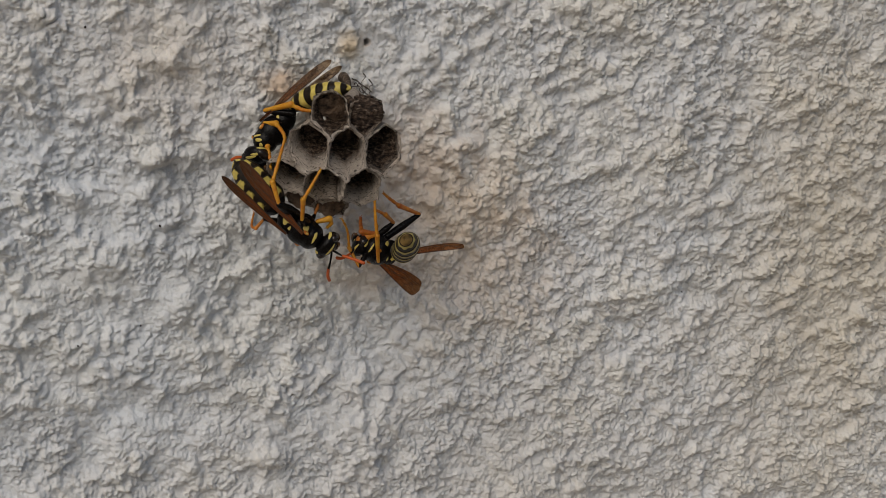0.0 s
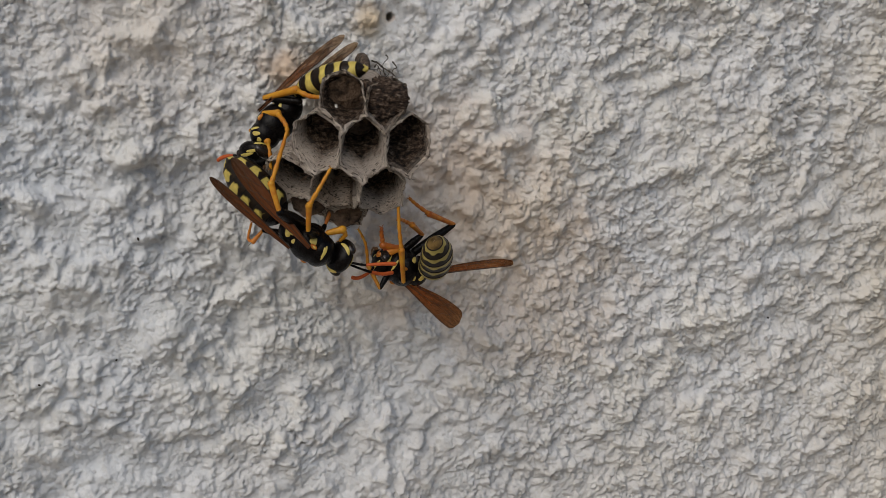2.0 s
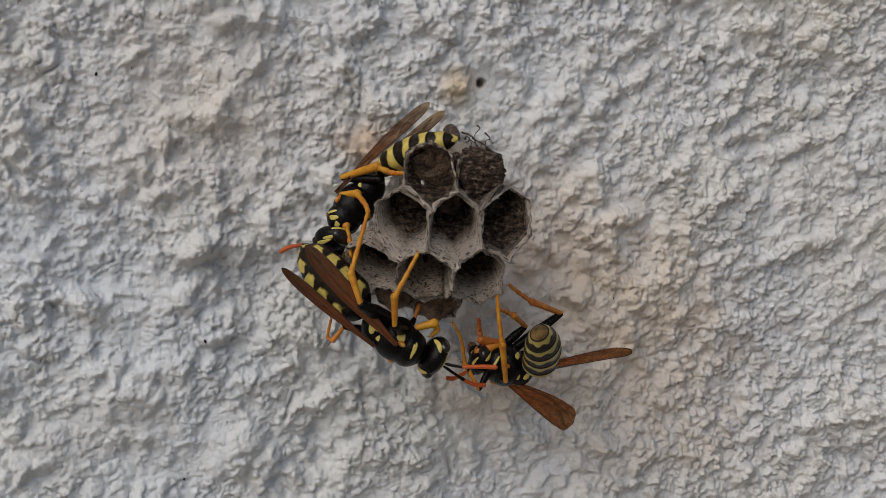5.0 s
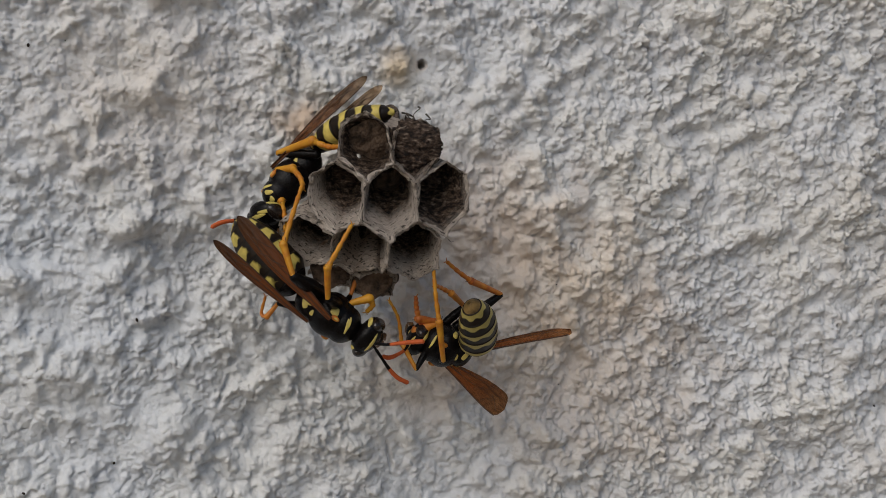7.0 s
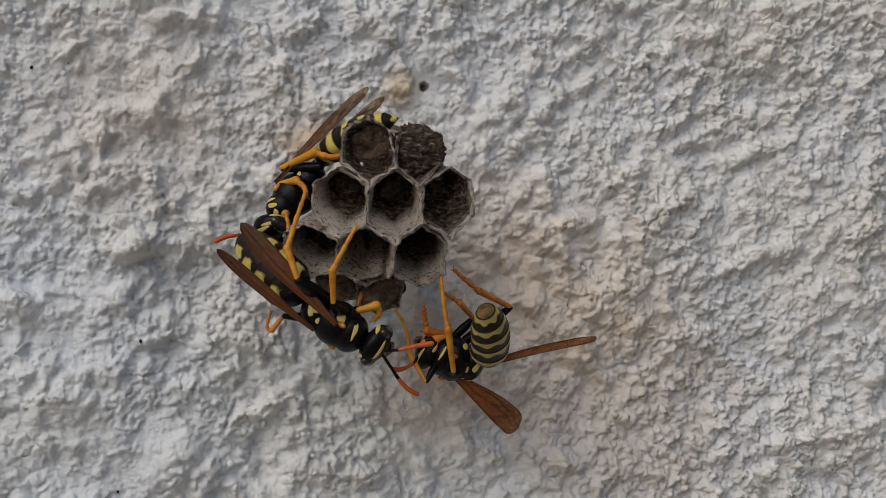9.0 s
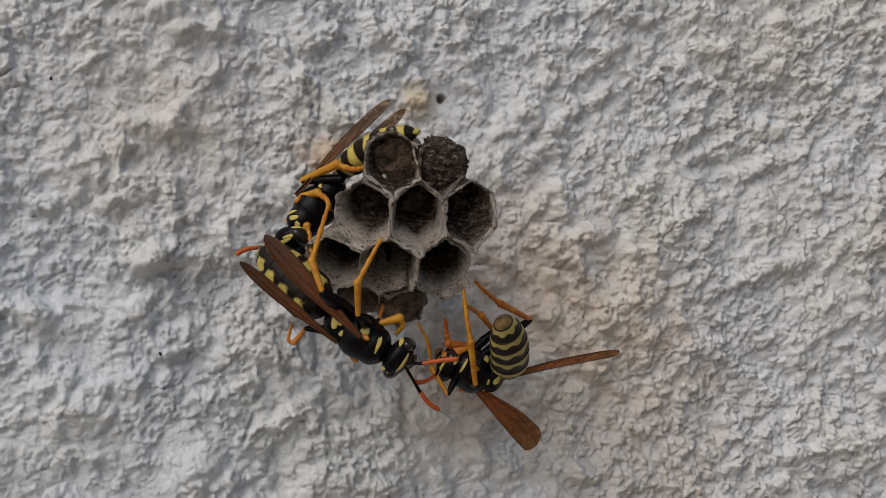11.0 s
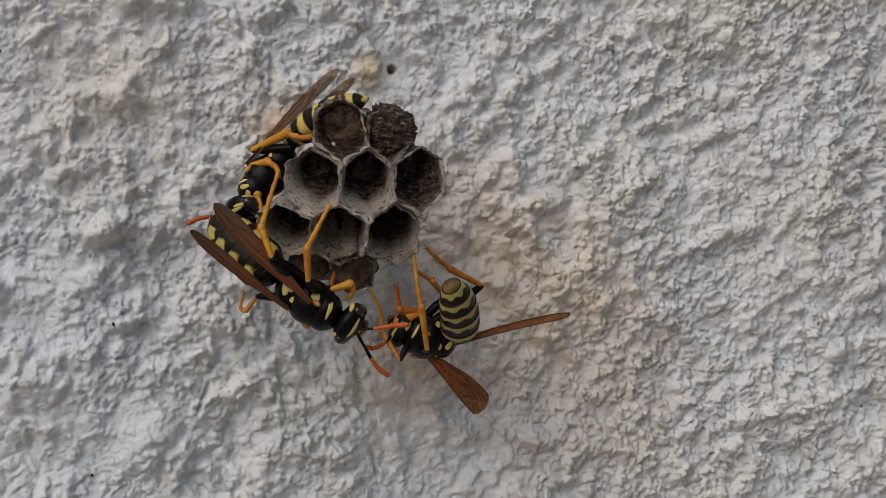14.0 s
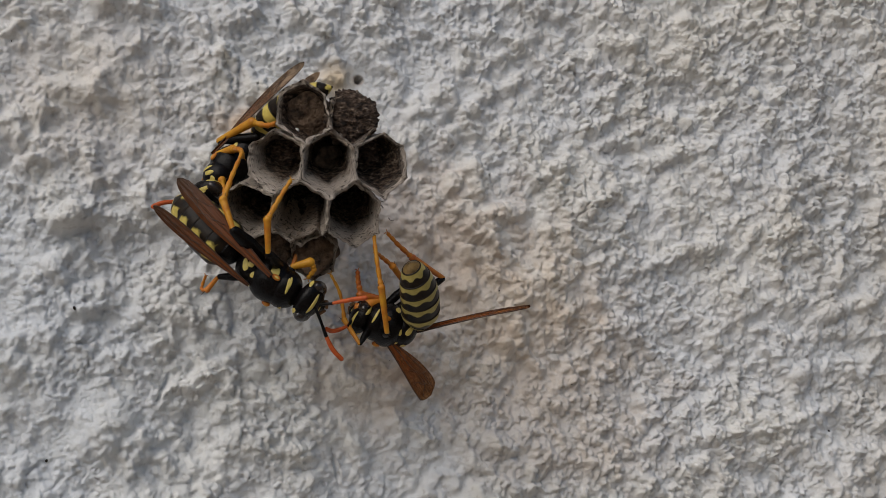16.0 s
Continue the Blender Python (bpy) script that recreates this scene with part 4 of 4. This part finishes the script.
make_leg(wasp_a, (-13.6, -6.8, -10.8), (-15.8, -6.0, -10.75), (-14.6, -7.6, -10.6), [(-14.4, -10.6, -11.5), (-14.4, -11.6, -12.4)], 0.45, 0.40)
make_leg(wasp_a, (-15.2, -7.0, -12.6), (-16.7, -3.9, -12.8), (-15.6, -7.4, -13.6), [(-15.5, -8.3, -14.9), (-15.6, -9.3, -16.2)], 0.40, 0.36)

# the wasp seen from its side and back, below the comb's edge
wasp_b = thing("wasp", (-12.1, -12.6, -24.2), "black and yellow paper wasp hanging from the comb's lower edge", "wasp", GROUP)
make_thorax(wasp_b, (-14.3, -11.2, -22.1), (-10.15, -12.8, -25.25), (-0.50, -0.55, -0.66), 1.08, ((1, (0.0, -0.97, 0.25), 0.40, 0.46, 10), (0, (-0.35, -0.93, 0.1), 0.32, 0.38, 0), (2, (0.1, -0.99, 0.1), 0.14, 0.62, 30)))
make_abdomen(wasp_b, [(-14.6, -11.0, -21.7), (-15.6, -10.5, -20.6), (-17.1, -9.5, -18.9), (-18.5, -8.4, -17.1), (-19.9, -7.2, -15.4)], (-0.22, -0.96, -0.15), SEG_SPOT, 2.15, 1.08)
head_b, neck_b = make_head(wasp_b, (-8.75, -13.0, -25.75), (0.72, -0.35, -0.60), (-0.35, -0.75, -0.10), 1.1)
ant_b1 = make_antenna(head_b, (-8.35, -14.2, -26.3), (-7.4, -15.2, -26.35), (-4.66, -17.2, -26.1), V(0, 0, 0.05))
ant_b2 = make_antenna(head_b, (-8.4, -13.9, -26.6), (-7.6, -13.7, -27.9), (-5.05, -12.6, -30.5), V(-0.25, 0, -0.15), 0.22, 19)
make_wing(wasp_b, "forewing", (-12.7, -14.9, -23.9), (-20.4, -12.4, -14.8), (-0.35, -0.93, -0.1), 0.84, 0.25, "reddish brown folded wing along the back", 0.70, WING_DARK)
make_wing(wasp_b, "forewing", (-14.2, -12.4, -24.4), (-22.3, -10.7, -17.0), (-0.3, -0.9, -0.3), 0.55, 0.1, "reddish brown folded wing along the back", 0.70, WING_DARK)
make_leg(wasp_b, (-12.9, -12.6, -21.8), (-16.0, -15.4, -19.95), (-16.75, -14.8, -17.2), [(-15.7, -13.6, -14.6), (-14.5, -11.8, -12.1)], 0.74, 0.36)
make_leg(wasp_b, (-11.6, -13.2, -22.8), (-12.95, -15.4, -22.0), (-13.2, -16.5, -19.2), [(-12.2, -16.6, -17.4), (-11.0, -16.2, -15.5)], 0.62, 0.35)
make_leg(wasp_b, (-10.4, -12.6, -24.2), (-10.3, -12.9, -22.7), (-8.7, -13.2, -22.3), [(-8.3, -13.0, -22.9), (-8.7, -12.4, -23.6)], 0.42, 0.42)
make_leg(wasp_b, (-13.8, -10.4, -23.2), (-16.2, -8.7, -23.0), (-17.2, -8.6, -24.2), [(-17.6, -7.9, -24.0), (-17.0, -6.5, -22.6)], 0.42, 0.26, LEG_ORANGE, LEG_ORANGE)
make_leg(wasp_b, (-11.0, -11.2, -23.8), (-9.6, -9.6, -22.4), (-9.0, -9.6, -20.8), [(-8.6, -9.8, -20.0), (-8.3, -10.0, -19.3)], 0.40, 0.25, LEG_ORANGE, LEG_ORANGE)

# the wasp whose tail points out from the wall, wings spread
wasp_c = thing("wasp", (-0.5, -9.5, -27.5), "black and yellow paper wasp with curled abdomen and spread wings", "wasp", GROUP)
make_thorax(wasp_c, (1.9, -9.6, -28.1), (-2.3, -9.2, -26.9), (0.10, -0.62, -0.80), 1.1)
abdomen_c = make_abdomen(wasp_c, [(1.7, -10.3, -27.6), (2.1, -11.6, -26.8), (1.6, -13.4, -25.3), (0.7, -15.1, -23.8), (-0.3, -16.6, -22.5)], (0.55, -0.55, -0.60), SEG_BAND, 1.78, 1.08, SEG_BAND, SEG_TIP, (0.0, 0.18, 0.34, 0.49, 0.63, 0.77, 0.90, 1.0))
head_c, neck_c = make_head(wasp_c, (-3.0, -9.1, -26.7), (-0.92, 0.05, 0.35), (-0.1, -0.75, -0.6), 0.95)
make_antenna(head_c, (-3.6, -9.7, -26.0), (-3.2, -9.9, -25.3), (-0.9, -10.0, -25.0), V(0, 0, 0.2))
make_antenna(head_c, (-3.7, -9.4, -26.8), (-4.4, -9.9, -27.6), (-6.8, -10.8, -28.0), V(0, 0, -0.3))
wing_c1 = make_wing(wasp_c, "forewing", (1.0, -9.4, -28.2), (13.3, -11.5, -26.0), (0.05, -0.25, 0.95), 1.15, 0.2, "amber brown spread wing", 0.86)
wing_c2 = make_wing(wasp_c, "forewing", (-0.5, -9.6, -28.8), (5.8, -9.2, -34.6), (0.35, -0.85, -0.3), 1.25, 0.3, "amber brown spread wing", 0.88)
make_leg(wasp_c, (0.9, -8.7, -25.8), (5.6, -8.6, -22.75), (1.9, -10.6, -21.2), [(0.2, -11.5, -20.1), (-1.0, -12.2, -19.2)], 0.52, 0.35, LEG_ORANGE, LEG_ORANGE)
make_leg(wasp_c, (-0.9, -10.2, -28.4), (-1.25, -11.9, -28.5), (-2.2, -13.7, -24.6), [(-2.6, -13.9, -22.2), (-2.8, -13.8, -19.7)], 0.44, 0.34)
make_leg(wasp_c, (-0.2, -8.8, -25.4), (1.6, -9.4, -23.7), (-0.4, -11.6, -22.2), [(-1.6, -12.4, -21.6), (-2.6, -13.4, -21.2)], 0.44, 0.33, LEG_ORANGE, LEG_ORANGE)
make_leg(wasp_c, (-2.2, -9.8, -27.6), (-3.5, -10.6, -29.4), (-4.6, -9.4, -27.0), [(-5.0, -9.6, -24.6), (-6.0, -10.2, -22.9)], 0.34, 0.27)
make_leg(wasp_c, (-3.4, -9.6, -25.9), (-1.0, -10.0, -25.1), (-3.1, -10.0, -24.7), [(-3.4, -10.3, -23.6), (-3.6, -10.8, -22.6)], 0.55, 0.40, LEG_ORANGE, LEG_ORANGE, LEG_ORANGE)


# ---- specks of dirt caught on the plaster ----
def make_specks():
    spots = [(-38.9, -41.1, 0.5), (-42.5, -21.9, 0.35), (-37.8, 0.6, 0.35), (26.2, -45.4, 0.35), (88.9, -53.5, 0.4), (58.2, -41.4, 0.35), (55.0, -38.0, 0.4),
             (14.4, -22.7, 0.3), (-30.6, -38.9, 0.3), (-28.4, -25.0, 0.45), (22.5, -32.5, 0.3), (-34.5, 1.2, 0.3), (30.7, -0.3, 0.28), (2.3, -29.9, 0.28), (15.3, -33.5, 0.25)]
    for x, z, r in spots:
        h = float(relief(np.array([x]), np.array([z]))[0])
        a = random.uniform(0, 3.14)
        ob_v, ob_f, ob_u = ellipsoid((x, -h - r * 0.15, z), (math.cos(a), 0, math.sin(a)), (0, -1, 0), r * 0.42, r * 0.26, r * 0.2, 12, 8, 0.15)
        ob = mesh_object("dirt_speck", ob_v, ob_f, DEBRIS, (x, -h, z), ob_u)
        tagged(ob, "small dark crumb of dirt stuck on the plaster", "dirt speck", "specks on the wall")


make_specks()


# ---- motion ----
def turned(ob, swing, axis, shift=(0, 0, 0)):
    """The pose of a thing or part swung by degrees about its own origin."""
    return Matrix.Translation(Vector(shift) * MM) @ Matrix.Translation(ob.location) @ Matrix.Rotation(radians(swing), 4, Vector(axis).normalized())


def swings(ob, rows):
    """Rows of seconds, degrees and axis, from the first to the last moment."""
    rows = [(t, turned(ob, a, axis)) for t, a, axis in rows]
    walk(ob, rows)


def motions():
    # the hanging wasp bends its head in to its neighbour, then lifts it and spreads its antennae
    nod = (0.45, -0.42, 0.79)
    swings(head_b, [(0.0, 0, nod), (0.1, 4, nod), (0.4, 44, nod), (1.0, 36, nod), (1.5, 46, nod), (2.5, 42, nod), (3.5, 44, nod), (4.2, 44, nod),
                    (6.2, 2, nod), (6.5, 0, nod), (9.0, 1.5, nod), (12.5, 0, nod), (16.0, 0, nod)])
    swings(ant_b1, [(0.0, 17, (0.60, 0.72, -0.35)), (0.4, 14, (0.5, 0.5, -0.6)), (1.5, 12, (0.42, 0.47, -0.77)), (3.5, 19, (0.54, 0.63, -0.55)), (4.2, 19, (0.54, 0.63, -0.55)),
                    (6.2, 3, (-0.62, -0.77, -0.12)), (7.0, 3.2, (-0.62, -0.77, -0.12)), (9.0, 4.9, (-0.63, -0.78, -0.07)), (12.5, 2.3, (0.04, 0.12, 0.99)), (16.0, 3.2, (-0.2, -0.18, 0.96))])
    swings(ant_b2, [(0.0, 34, (0.33, 0.77, 0.54)), (0.25, 0, (-0.65, -0.35, -0.67)), (0.6, 40, (-0.65, -0.35, -0.67)), (1.0, 26, (-0.65, -0.35, -0.67)), (1.5, 52, (-0.65, -0.35, -0.67)),
                    (3.5, 46, (-0.69, -0.25, -0.68)), (4.2, 44, (-0.69, -0.25, -0.68)), (6.2, 4, (-0.5, -0.8, -0.2)), (7.0, 3.3, (0.34, -0.94, -0.02)), (9.0, 2.7, (-0.43, -0.68, -0.6)),
                    (12.5, 3.1, (-0.66, 0.67, -0.34)), (14.5, 3.3, (-0.42, 0.9, -0.06)), (16.0, 10, (-0.28, 0.96, 0.08))])
    # the wasp behind the comb waves one antenna
    feel = (-0.15, 0.13, 0.98)
    swings(ant_a, [(0.0, -36, feel), (1.5, -27, feel), (3.5, -10, feel), (4.2, -4, feel), (6.3, 20, feel), (7.0, 23.5, feel), (9.0, 22.7, feel), (12.5, 20.7, feel), (16.0, 20, feel)])
    # the third wasp straightens its abdomen and shifts its wings
    swings(abdomen_c, [(0.0, 15.5, (0.94, -0.05, 0.34)), (1.5, 6.6, (0.84, 0.14, 0.52)), (3.5, 6.5, (0.64, 0.34, 0.68)), (7.0, 1.6, (0.86, 0.11, 0.5)), (9.0, 4.5, (0.58, 0.4, 0.72)),
                       (12.5, 2.1, (-0.04, -0.63, -0.77)), (14.5, 0.4, (-0.47, -0.46, -0.75)), (16.0, 3.2, (0.92, -0.39, -0.08))])
    swings(wing_c1, [(0.0, 24.3, (-0.12, 0.30, 0.95)), (1.5, 20.9, (-0.11, 0.32, 0.94)), (3.5, 16.4, (-0.12, 0.28, 0.95)), (7.0, 18.8, (-0.15, 0.14, 0.98)), (9.0, 3.7, (-0.21, -0.26, 0.94)),
                     (12.5, 2.4, (0.16, -0.08, -0.98)), (14.5, 3.3, (0.06, -0.53, -0.84)), (16.0, 1.9, (0.04, -0.6, -0.8))])
    swings(wing_c2, [(0.0, 10.7, (0.54, -0.64, 0.54)), (1.5, 4.8, (-0.08, -0.98, -0.16)), (3.5, 13.0, (-0.39, -0.78, -0.48)), (7.0, 6.9, (0.58, -0.57, 0.59)), (9.0, 5.2, (0.58, -0.57, 0.59)),
                     (12.5, 1.7, (0.06, 0.99, 0.14)), (14.5, 12.1, (0.68, 0.04, 0.74)), (16.0, 26.8, (0.68, -0.01, 0.74))])


motions()
